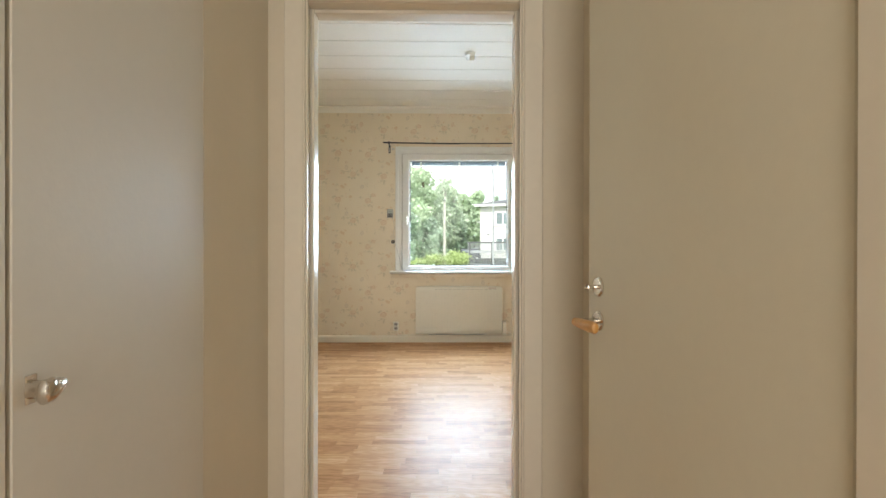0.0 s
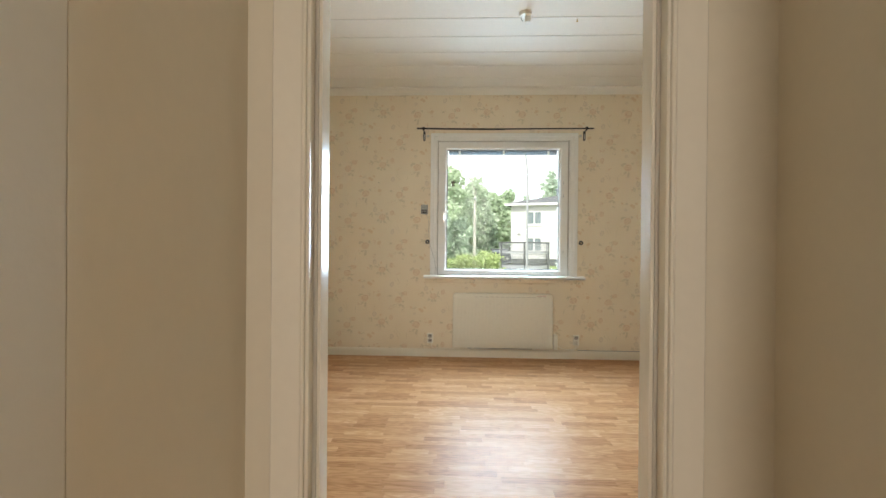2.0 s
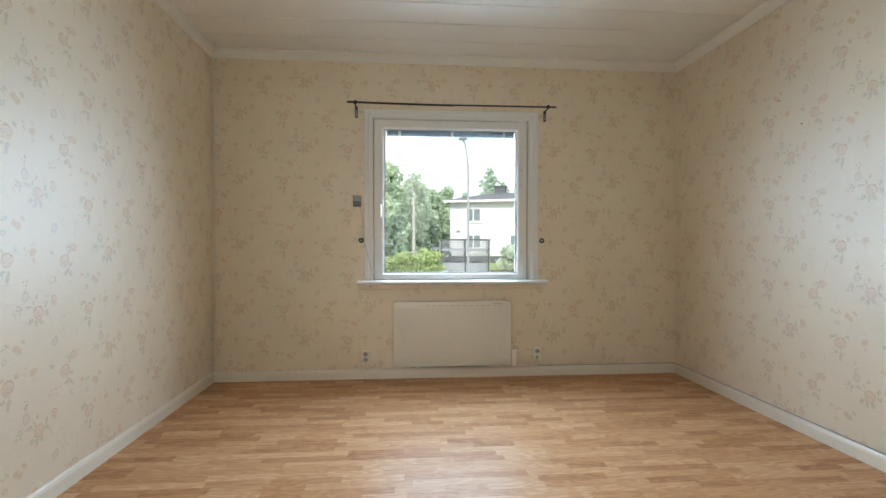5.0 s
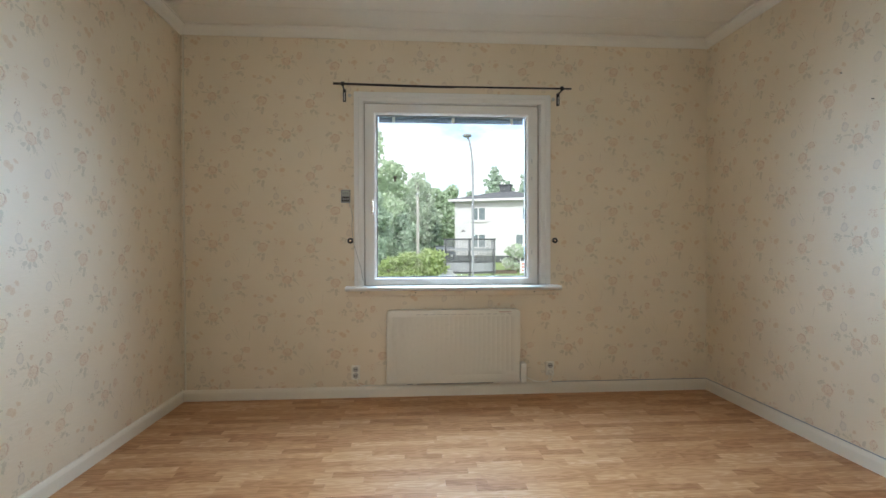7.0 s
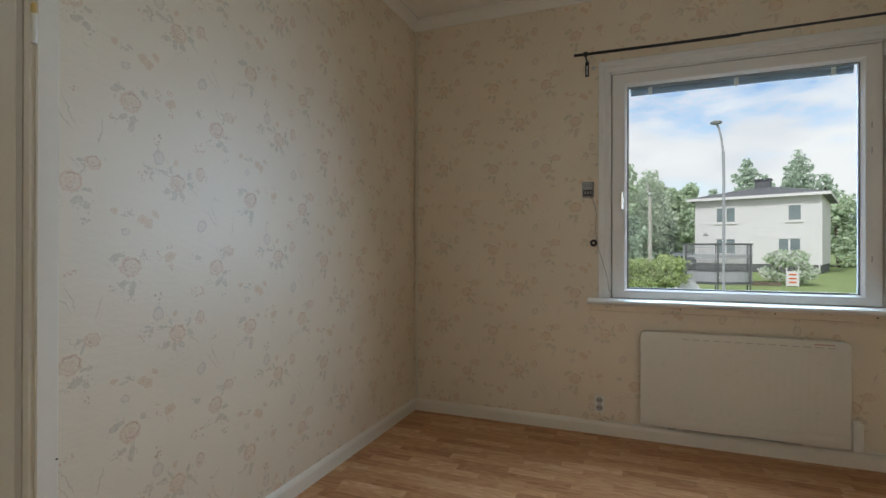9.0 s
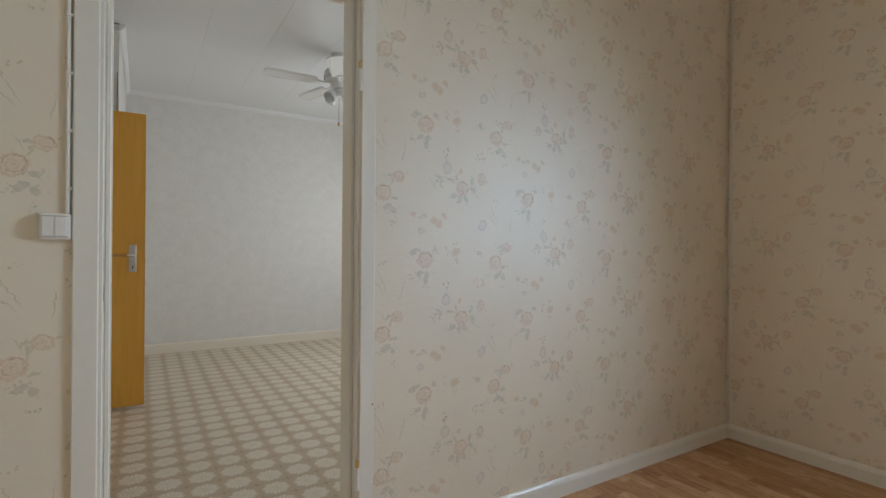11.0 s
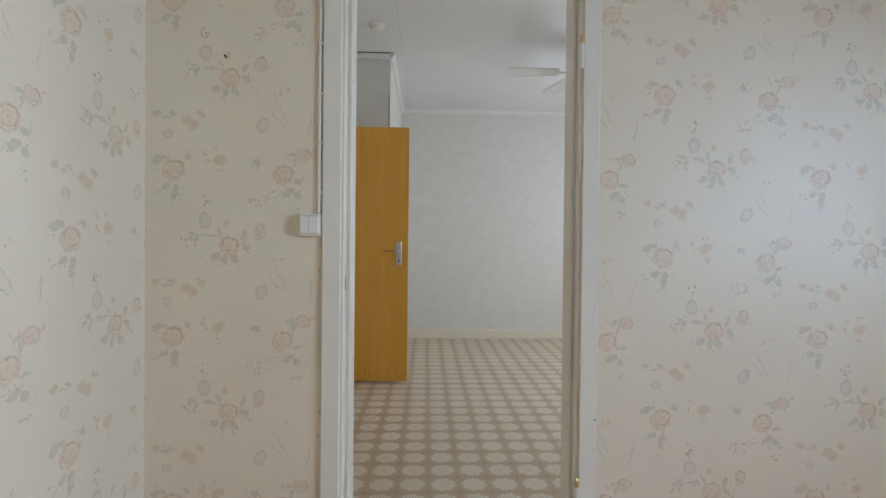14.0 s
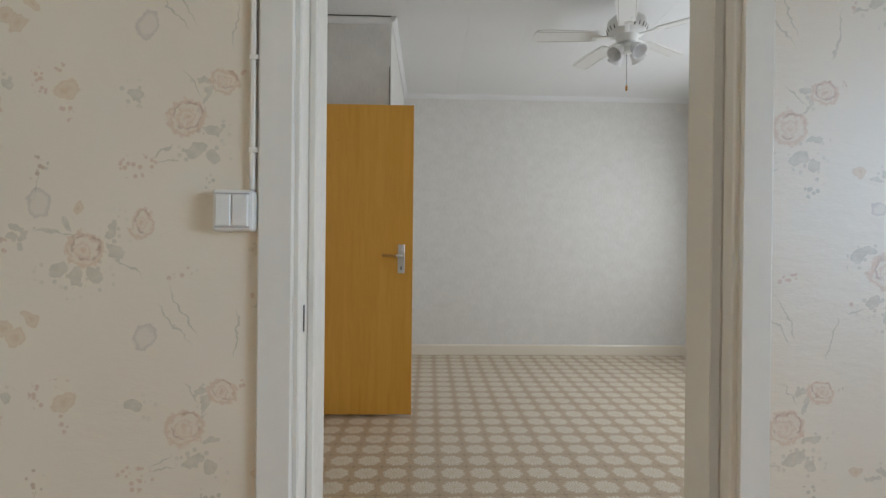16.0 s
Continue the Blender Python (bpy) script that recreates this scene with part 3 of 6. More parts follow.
def wall_with_opening(axis, near, far, a0, a1, z0, z1, holes, two_faces):
    """A wall slab along x or y between near and far, with openings (a, b, bottom, top). two_faces: materials of the near, far and reveal faces."""
    bm = bmesh.new()
    cuts_a = sorted({a0, a1, *[h[0] for h in holes], *[h[1] for h in holes]})
    cuts_z = sorted({z0, z1, *[h[2] for h in holes], *[h[3] for h in holes]})
    def solid(i, j):
        if not (0 <= i < len(cuts_a) - 1 and 0 <= j < len(cuts_z) - 1):
            return False
        ca, cz = (cuts_a[i] + cuts_a[i + 1]) / 2, (cuts_z[j] + cuts_z[j + 1]) / 2
        return not any(h[0] < ca < h[1] and h[2] < cz < h[3] for h in holes)
    def vert(a, d, z):
        return bm.verts.new((a, d, z) if axis == "x" else (d, a, z))
    def face(pts, mi):
        f = bm.faces.new([vert(*p) for p in pts])
        f.material_index = mi
    for i in range(len(cuts_a) - 1):
        for j in range(len(cuts_z) - 1):
            if not solid(i, j):
                continue
            p, q, r, s = cuts_a[i], cuts_a[i + 1], cuts_z[j], cuts_z[j + 1]
            face(((p, near, r), (q, near, r), (q, near, s), (p, near, s)), 0)
            face(((p, far, r), (p, far, s), (q, far, s), (q, far, r)), 1)
            for di, dj, pts in ((-1, 0, ((p, near, r), (p, near, s), (p, far, s), (p, far, r))), (1, 0, ((q, near, r), (q, far, r), (q, far, s), (q, near, s))), (0, -1, ((p, near, r), (p, far, r), (q, far, r), (q, near, r))), (0, 1, ((p, near, s), (q, near, s), (q, far, s), (p, far, s)))):
                if not solid(i + di, j + dj):
                    face(pts, 2)
    bmesh.ops.remove_doubles(bm, verts=bm.verts, dist=1e-5)
    return bm, two_faces


# ---------------------------------------------------------------- plan (metres)
XW, XE, YS, YN = -1.485, 2.47, 1.42, 5.09
YT = 1.322
HALL_Y, HALL_L, HALL_R = 1.205, -0.385, 0.76
CEIL, CROWN = 2.715, 2.648
NEXT_X, NEXT_C, BLOCK_X, BLOCK_Y, NEXT_S = -5.68, 2.66, -4.03, 1.96, 1.30

# walls
bm, mats = wall_with_opening("x", YN, YN + 0.17, XW, XE + 0.12, -0.2, 2.9, [(-0.195, 1.16, 0.80, 2.20)], (WALLPAPER, PLASTER, WINDOW_PAINT))
hang_paper(structure("wall_north", bm, mats, "cream floral wallpaper wall with a large window", "wall"), -1.097, 1.904, 1.0, 1.0, 1)
bm, mats = wall_with_opening("y", XW, XW - 0.135, HALL_Y, YN + 0.22, -0.2, 2.9, [(1.995, 2.76, -0.2, 2.03)], (WALLPAPER, PALE_PAPER, TRIM_PAINT))
hang_paper(structure("wall_west", bm, mats, "cream floral wallpaper wall with an open doorway", "wall"), 1.833, 1.307, 1.0, 0.953)
hang_paper(structure("wall_east", boxes((XE, XE + 0.12, HALL_Y, YN, -0.2, 2.9)), WALLPAPER, "cream wallpaper wall with faded rose print", "wall"), 4.69, 1.907, -1.0)
hang_paper(structure("wall_corner_south", boxes((XW, -0.42, YT, YS, -0.2, 2.9)), WALLPAPER, "papered thickening of the wall in the room corner", "wall"), -1.00, 1.35, -1.0, 0.97, 1)
bm, mats = wall_with_opening("x", YT, HALL_Y, XW, XE, -0.2, 2.9, [(-0.285, 0.569, -0.2, 2.01)], (WALLPAPER, HALL_PAPER, TRIM_PAINT))
hang_paper(structure("wall_south", bm, mats, "wall between hall and room with a doorway", "wall"), 0.30, 1.35, -1.0, 1.0, 1)
bm, mats = wall_with_opening("y", HALL_R, HALL_R + 0.1, -2.6, HALL_Y, -0.2, 2.7, [(0.035, 0.775, -0.2, 2.03)], (HALL_PAPER, HALL_PAPER, TRIM_PAINT))
structure("wall_hall_east", bm, mats, "beige painted hall wall with a door", "wall")
structure("wall_hall_west", boxes((HALL_L - 0.10, HALL_L - 0.022, -2.6, 0.7145, -0.2, 2.7), (HALL_L - 0.10, HALL_L, 0.7145, HALL_Y, -0.2, 2.7)), HALL_PAPER, "beige painted hall wall beside the closet", "wall")
structure("wall_hall_south", boxes((HALL_L - 0.1, HALL_R + 0.1, -2.72, -2.6, -0.2, 2.7)), HALL_PAPER, "beige painted wall closing the hall", "wall")
structure("wall_washroom", boxes((1.55, 1.65, -0.6, HALL_Y, -0.2, 2.7), (HALL_R + 0.1, 1.55, -0.7, -0.6, -0.2, 2.7)), PLASTER, "plain wall behind the ajar door", "wall")
structure("ceiling_washroom", boxes((HALL_R + 0.1, 1.65, -0.7, HALL_Y, 2.7, 2.8)), CEILING_WHITE, "plain white ceiling", "ceiling")
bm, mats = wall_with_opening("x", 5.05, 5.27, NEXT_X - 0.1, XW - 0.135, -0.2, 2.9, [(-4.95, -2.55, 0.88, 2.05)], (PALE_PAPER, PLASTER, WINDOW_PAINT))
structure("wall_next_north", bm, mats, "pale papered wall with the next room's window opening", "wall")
# unseen opaque panel, added to block outside light from this opening
structure("opening_blocker", boxes((-4.95, -2.55, 5.20, 5.22, 0.88, 2.05)), FROST, "unseen opaque panel keeping outside light out of the next room's opening", "window")
structure("wall_next_west", boxes((NEXT_X - 0.1, NEXT_X, BLOCK_Y, 5.05, -0.2, 2.9)), PALE_PAPER, "pale textured wallpaper wall", "wall")
structure("wall_closet_block", boxes((NEXT_X - 0.1, BLOCK_X, NEXT_S - 0.1, BLOCK_Y, -0.2, 2.9)), PALE_PAPER, "pale papered wall corner behind the wooden door", "wall")
structure("wall_next_south", boxes((BLOCK_X, XW - 0.135, NEXT_S - 0.1, NEXT_S, -0.2, 2.9)), PALE_PAPER, "pale papered wall closing the next room", "wall")

# floors and ceilings
structure("floor_hall", boxes((HALL_L - 0.1, 1.65, -2.72, 1.3, -0.06, -0.001)), LAMINATE, "beech laminate hall floor", "floor")
structure("floor_next_room", boxes((NEXT_X - 0.1, XW - 0.07, 1.2, 5.05, -0.06, 0.0)), VINYL, "patterned vinyl floor with pale rosettes", "floor")
structure("ceiling_hall", boxes((HALL_L - 0.1, HALL_R + 0.1, -2.72, HALL_Y, 2.6, 2.7)), CEILING_WHITE, "white painted hall ceiling", "ceiling")
bm = boxes((NEXT_X - 0.1, XW - 0.135, 1.2, 5.05, NEXT_C + 0.014, NEXT_C + 0.1))
for k in range(9):
    y0 = 1.2 + 0.43 * k
    box(bm, NEXT_X, XW - 0.135, y0 + 0.0005, min(5.05, y0 + 0.4295), NEXT_C, NEXT_C + 0.014, 0.0003)
structure("ceiling_next_room", bm, CEILING_WHITE, "white ceiling of wide boards with fine joints", "ceiling")

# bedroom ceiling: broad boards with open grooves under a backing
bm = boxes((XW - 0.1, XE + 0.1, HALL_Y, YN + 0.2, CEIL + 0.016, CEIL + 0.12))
# the backing's darker paint puts shade into the open grooves
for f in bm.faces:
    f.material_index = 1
y1 = YN + 0.275
while y1 > YT:
    y0 = max(YT, y1 - 0.30 + 0.007)
    if y0 < YN:
        box(bm, XW, XE, y0, min(y1, YN), CEIL, CEIL + 0.015, 0.003)
    y1 -= 0.30
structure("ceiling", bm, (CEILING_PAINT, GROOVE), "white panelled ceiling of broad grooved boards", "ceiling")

# crown moulding: a small cove on each bedroom wall
cove = ((0, 0), (0.010, 0), (0.016, 0.010), (0.028, 0.030), (0.044, 0.046), (0.056, 0.052), (0.056, CEIL - CROWN), (0, CEIL - CROWN))
structure("trim_crown_north", extrude_profile([(YN - p, CROWN + z) for p, z in cove], "x", XW, XE), CEILING_PAINT, "white cove moulding under the ceiling", "moulding")
structure("trim_crown_south", extrude_profile([(YT + p, CROWN + z) for p, z in cove], "x", -0.42, XE), CEILING_PAINT, "white cove moulding under the ceiling", "moulding")
structure("trim_crown_west", extrude_profile([(XW + p, CROWN + z - 0.001) for p, z in cove], "y", YT, YN), CEILING_PAINT, "white cove moulding under the ceiling", "moulding")
structure("trim_crown_east", extrude_profile([(XE - p, CROWN + z - 0.001) for p, z in cove], "y", YT, YN), CEILING_PAINT, "white cove moulding under the ceiling", "moulding")
cove2 = ((0, 0), (0.012, 0), (0.030, 0.022), (0.036, 0.042), (0, 0.042))
structure("trim_crown_next_west", extrude_profile([(NEXT_X + p, NEXT_C - 0.042 + z) for p, z in cove2], "y", BLOCK_Y, 5.05), CEILING_WHITE, "white moulding along the next room's ceiling", "moulding")
structure("trim_crown_block_north", extrude_profile([(BLOCK_Y + p, NEXT_C - 0.043 + z) for p, z in cove2], "x", NEXT_X, BLOCK_X + 0.036), CEILING_WHITE, "white moulding along the wall corner", "moulding")
structure("trim_crown_block_east", extrude_profile([(BLOCK_X + p, NEXT_C - 0.042 + z) for p, z in cove2], "y", NEXT_S, BLOCK_Y), CEILING_WHITE, "white moulding along the wall corner", "moulding")

# baseboards
base = ((0, 0), (0.015, 0), (0.015, 0.058), (0.011, 0.070), (0.006, 0.078), (0, 0.080))
structure("baseboard_north", extrude_profile([(YN - p, z) for p, z in base], "x", XW, XE), TRIM_PAINT, "white painted baseboard with rounded top", "baseboard")
structure("baseboard_east", extrude_profile([(XE - p, z) for p, z in base], "y", YS, YN), TRIM_PAINT, "white painted baseboard with rounded top", "baseboard")
structure("baseboard_west", extrude_profile([(XW + p, z) for p, z in base], "y", 2.80, YN), TRIM_PAINT, "white painted baseboard with rounded top", "baseboard")
structure("baseboard_west_short", extrude_profile([(XW + p, z) for p, z in base], "y", YS, 1.95), TRIM_PAINT, "white painted baseboard with rounded top", "baseboard")
structure("baseboard_south", extrude_profile([(YT + p, z) for p, z in base], "x", 0.62, XE), TRIM_PAINT, "white painted baseboard with rounded top", "baseboard")
base2 = ((0, 0), (0.014, 0), (0.014, 0.092), (0.008, 0.104), (0, 0.106))
structure("baseboard_next_west", extrude_profile([(NEXT_X + p, z) for p, z in base2], "y", BLOCK_Y, 5.05), TRIM_PAINT, "tall white baseboard on the vinyl floor", "baseboard")
structure("baseboard_block", extrude_profile([(BLOCK_Y + p, z) for p, z in base2], "x", NEXT_X, BLOCK_X), TRIM_PAINT, "tall white baseboard on the vinyl floor", "baseboard")

# entry doorway: casing, lining, stops, head, threshold
door_1 = thing("door_1", "white painted door frame without a leaf", "door frame", (0.14, 1.3, 0), "", "structure")
def casing_profile(bm, x0, x1, y_wall, out, z0, z1):
    """Flat board with a small bead along its inner edge. x0: outer, x1: inner."""
    s = 1 if x1 > x0 else -1
    box(bm, x0, x1 - s * 0.016, y_wall, y_wall + out * 0.014, z0, z1, 0.003)
    box(bm, x1 - s * 0.0155, x1 - s * 0.008, y_wall, y_wall + out * 0.019, z0, z1, 0.003, 2)
    box(bm, x1 - s * 0.0078, x1, y_wall, y_wall + out * 0.010, z0, z1, 0.002)
    return bm
part("casing_left", casing_profile(bmesh.new(), -0.325, -0.241, HALL_Y, -1, 0, 2.045), TRIM_PAINT, door_1)
part("casing_right", casing_profile(bmesh.new(), 0.609, 0.525, HALL_Y, -1, 0, 2.045), TRIM_PAINT, door_1)
part("casing_head", boxes((-0.325, 0.609, HALL_Y, HALL_Y - 0.015, 2.046, 2.06), (-0.24, 0.524, HALL_Y, HALL_Y - 0.014, 1.985, 2.045), bevel=0.003), TRIM_PAINT, door_1)
part("lining_left", boxes((-0.284, -0.247, HALL_Y + 0.002, YT - 0.002, 0, 2.008), bevel=0.002), TRIM_PAINT, door_1)
part("lining_right", boxes((0.568, 0.531, HALL_Y + 0.002, YT - 0.002, 0, 2.008), bevel=0.002), TRIM_PAINT, door_1)
part("lining_head", boxes((-0.246, 0.530, HALL_Y + 0.002, YT - 0.002, 1.985, 2.008), bevel=0.002), TRIM_PAINT, door_1)
part("stop_left", boxes((-0.246, -0.232, 1.254, 1.3195, 0, 1.984), bevel=0.003, seg=2), TRIM_PAINT, door_1)
part("stop_right", boxes((0.530, 0.516, 1.254, 1.3195, 0, 1.984), bevel=0.003, seg=2), TRIM_PAINT, door_1)
part("stop_head", boxes((-0.231, 0.515, 1.254, 1.3195, 1.970, 1.984), bevel=0.003), TRIM_PAINT, door_1)
part("seal_left", boxes((-0.2465, -0.239, 1.246, 1.2535, 0, 1.98)), SEAL, door_1, "dull beige sealing strip")
part("seal_right", boxes((0.5305, 0.523, 1.246, 1.2535, 0, 1.98)), SEAL, door_1, "dull beige sealing strip")
part("threshold", boxes((-0.246, 0.530, HALL_Y - 0.01, YT - 0.001, 0.0, 0.012), bevel=0.004), LAMINATE, door_1)
part("room_casing_left", boxes((-0.325, -0.262, YT + 0.001, YT + 0.015, 0, 2.05), bevel=0.003), TRIM_PAINT, door_1)
part("room_casing_right", boxes((0.609, 0.546, YT + 0.001, YT + 0.015, 0, 2.05), bevel=0.003), TRIM_PAINT, door_1)
part("room_casing_head", boxes((-0.261, 0.545, YT + 0.001, YT + 0.015, 1.99, 2.05), bevel=0.003), TRIM_PAINT, door_1)

# doorway to the next room: frame with rebate and hinges, no leaf
door_2 = thing("door_2", "white painted door frame with bare hinges and no leaf", "door frame", (XW, 2.38, 0), "", "structure")
part("casing_left", boxes((XW, XW + 0.014, 1.953, 2.010, 0, 2.055), bevel=0.003), TRIM_PAINT, door_2)
part("casing_right", boxes((XW, XW + 0.014, 2.802, 2.748, 0, 2.055), bevel=0.003), TRIM_PAINT, door_2)
part("casing_head", boxes((XW, XW + 0.014, 1.953, 2.802, 2.056, 2.075), (XW, XW + 0.0135, 2.011, 2.747, 2.022, 2.0555), bevel=0.003), TRIM_PAINT, door_2)
part("jamb_left", boxes((XW - 0.133, XW + 0.006, 1.997, 2.0195, 0, 2.028), (XW - 0.13, XW - 0.045, 2.0195, 2.033, 0, 2.012), bevel=0.0025), TRIM_PAINT, door_2)
part("jamb_right", boxes((XW - 0.133, XW + 0.006, 2.7375, 2.757, 0, 2.028), (XW - 0.13, XW - 0.045, 2.732, 2.7375, 0, 2.012), bevel=0.0025), TRIM_PAINT, door_2)
part("jamb_head", boxes((XW - 0.133, XW + 0.006, 2.0205, 2.7365, 2.013, 2.028), (XW - 0.13, XW - 0.045, 2.034, 2.723, 1.999, 2.0125), bevel=0.002), TRIM_PAINT, door_2)
part("seal_right", boxes((XW - 0.0445, XW - 0.020, 2.7335, 2.7372, 0, 2.01)), SEAL, door_2, "dull beige sealing strip")
# seal-coloured strip puts the joint's shade into colour
part("gap_shade_right", boxes((XW, XW + 0.0035, 2.7440, 2.7475, 0, 2.02)), SEAL, door_2, "strip standing for the shade in the joint beside the casing")
for zc in (1.69, 0.32):
    h = part("hinge", rod((XW + 0.013, 2.742, zc - 0.045), (XW + 0.013, 2.742, zc + 0.032), 0.0075), PLASTIC, door_2, "white painted hinge barrel", True)
    part("hinge_pin", lathe(((0.006, 0), (0.0065, 0.018), (0.0072, 0.022), (0.004, 0.028)), (XW + 0.013, 2.742, zc + 0.032), "z", 12), BRASS, h, "brass hinge pin", True)
part("threshold", boxes((XW - 0.13, XW + 0.004, 2.0205, 2.7365, 0.0, 0.014), bevel=0.004), TRIM_PAINT, door_2)
part("latch_slot", boxes((XW - 0.026, XW - 0.020, 2.0196, 2.0206, 0.955, 1.0)), DARK, door_2, "dark latch slot")

# ---------------------------------------------------------------- window
window_1 = thing("window_1", "white wooden window with one large pane, closed", "window", (0.48, YN, 0.8), "", "structure")


def frame_ring(x0, x1, z0, z1, wl, wr, wb, wt, profile, closed=True):
    """A mitred frame: a closed outline of (share of the width from the outer edge, y) carried round a rectangle; open at the bottom if not closed."""
    bm = bmesh.new()
    loops = []
    for s, y in profile:
        l, r, b, t = x0 + s * wl, x1 - s * wr, z0 + s * wb, z1 - s * wt
        loops.append([bm.verts.new(p) for p in ((l, y, b), (l, y, t), (r, y, t), (r, y, b))])
    n = len(loops)
    for k in range(n):
        p, q = loops[k], loops[(k + 1) % n]
        for c in range(4 if closed else 3):
            bm.faces.new((p[c], p[(c + 1) % 4], q[(c + 1) % 4], q[c]))
    if not closed:
        bm.faces.new([lp[0] for lp in loops])
        bm.faces.new([lp[3] for lp in loops])
    return bm


part("casing", frame_ring(-0.250, 1.226, 0.829, 2.262, 0.065, 0.074, 0, 0.070, [(0.0, YN), (0.0, YN - 0.015), (0.05, YN - 0.018), (0.46, YN - 0.018), (0.50, YN - 0.016), (0.54, YN - 0.011), (0.95, YN - 0.011), (1.0, YN - 0.008), (1.0, YN)], False), WINDOW_PAINT, window_1, "white stepped casing")
part("outer_frame", frame_ring(-0.194, 1.159, 0.802, 2.198, 0.015, 0.015, 0.024, 0.012, [(0, YN + 0.004), (0.9, YN + 0.004), (1, YN + 0.006), (1, YN + 0.15), (0, YN + 0.15)]), WINDOW_PAINT, window_1)
sash = part("sash", frame_ring(-0.172, 1.132, 0.831, 2.181, 0.085, 0.085, 0.055, 0.077, [(0, YN + 0.012), (0.04, YN + 0.008), (0.80, YN + 0.008), (0.86, YN + 0.011), (0.97, YN + 0.022), (1, YN + 0.026), (1, YN + 0.053), (0, YN + 0.053)]), WINDOW_PAINT, window_1)
# brown strips fill the gap round the sash and stand for its shade
part("sash_gap_shade", boxes((-0.1788, -0.1725, YN + 0.022, YN + 0.05, 0.827, 2.185), (1.1325, 1.1438, YN + 0.022, YN + 0.05, 0.827, 2.185), (-0.172, 1.132, YN + 0.022, YN + 0.05, 2.1795, 2.1855), (-0.172, 1.132, YN + 0.022, YN + 0.05, 0.8265, 0.8305)), GROOVE, window_1, "brown strip standing for the shade in the sash gap")
part("glazing_bead", boxes((-0.0872, -0.078, YN + 0.030, YN + 0.045, 0.8865, 2.1025), (1.0462, 1.037, YN + 0.030, YN + 0.045, 0.8865, 2.1025), (-0.0775, 1.0365, YN + 0.030, YN + 0.045, 2.094, 2.1025), (-0.0775, 1.0365, YN + 0.030, YN + 0.045, 0.8865, 0.895)), OUTER_GREY, sash, "grey glazing strip")
pane = part("pane", boxes((-0.087, 1.046, YN + 0.048, YN + 0.052, 0.8868, 2.1022)), GLASS, window_1)
pane.visible_shadow = False
part("outer_sash", frame_ring(-0.170, 1.135, 0.829, 2.183, 0.055, 0.055, 0.035, 0.055, [(0, YN + 0.08), (1, YN + 0.08), (1, YN + 0.12), (0, YN + 0.12)]), OUTER_GREY, window_1)
handle = part("handle", boxes((-0.128, -0.104, YN - 0.004, YN + 0.008, 1.40, 1.47), bevel=0.003), PLASTIC, sash, "white handle plate")
part("lever", boxes((-0.123, -0.109, YN - 0.022, YN - 0.010, 1.36, 1.465), (-0.121, -0.111, YN - 0.010, YN - 0.003, 1.44, 1.46), bevel=0.004, seg=2), CHROME, sash, "pale metal lever pointing down")
for zc in (0.865, 2.15):
    part("hinge", boxes((1.128, 1.142, YN - 0.006, YN + 0.006, zc - 0.04, zc + 0.04), bevel=0.002), STEEL, window_1)
for zc in (1.62, 1.75, 1.06):
    part("stay_plate", boxes((1.085, 1.090, YN + 0.0065, YN + 0.009, zc, zc + 0.03)), PALE_PAD, sash)
part("window_sill", extrude_profile([(4.985, 0.800), (4.975, 0.806), (4.972, 0.814), (4.975, 0.822), (4.985, 0.828), (YN + 0.004, 0.8285), (YN + 0.004, 0.796), (5.0, 0.796)], "x", -0.306, 1.284), WINDOW_PAINT, window_1, "white painted window sill", True)
apron = part("apron", boxes((-0.296, 1.272, YN - 0.022, YN, 0.752, 0.7955), bevel=0.003), WALLPAPER, window_1, "papered board under the sill")
for xs in (-0.20, 0.20, 0.66, 1.10):
    part("screw", lathe(((0.004, 0), (0.004, 0.002)), (xs, YN - 0.0245, 0.778), "y", 10), DARK, window_1)

# raised blind hanging between the panes
blind = thing("venetian_blind", "raised grey venetian blind at the top of the pane", "blind", (0.48, YN + 0.062, 2.03))
part("head_rail", boxes((-0.07, 1.03, YN + 0.056, YN + 0.072, 2.082, 2.10), bevel=0.002), BLIND, blind)
for k in range(5):
    part("slat", boxes((-0.068, 1.028, YN + 0.0555, YN + 0.0685, 2.056 + k * 0.0052, 2.0588 + k * 0.0052)), BLIND, blind)
for xs in (0.03, 0.48, 0.93):
    part("ladder_tape", boxes((xs, xs + 0.022, YN + 0.0535, YN + 0.0552, 2.050, 2.10)), PLASTIC, blind, "white ladder tape")

# ---------------------------------------------------------------- curtain rod and wall fittings
crod = thing("curtain_rod", "thin black metal curtain rod on two brackets", "curtain rod", (0.48, YN, 2.18))
part("rod", tube([(-0.385 + 1.74 * k / 10, 4.985, 2.288 - 0.007 * math.sin(math.pi * k / 10) - 0.001 * k * 0.5) for k in range(6)], 0.0085, 10), BLACK, crod, "", True)
part("inner_rod", tube([(0.485 + 0.87 * k / 5, 4.985, 2.281 + 0.004 * k / 5) for k in range(6)], 0.0068, 10), BLACK, crod, "", True)
for xb in (-0.318, 1.285):
    br = part("bracket", boxes((xb - 0.011, xb + 0.011, YN - 0.012, YN, 2.186, 2.278), (xb - 0.005, xb + 0.005, 4.985, YN - 0.006, 2.268, 2.278), bevel=0.002), BLACK, crod)
    part("slot", boxes((xb - 0.003, xb + 0.004, YN - 0.0132, YN - 0.0118, 2.194, 2.252)), STEEL, br, "bright worn slot")
    part("collar", lathe(((0.0105, -0.012), (0.015, -0.009), (0.015, 0.009), (0.0105, 0.012)), (xb, 4.985, 2.287), "x", 14), BLACK, crod, "", True)
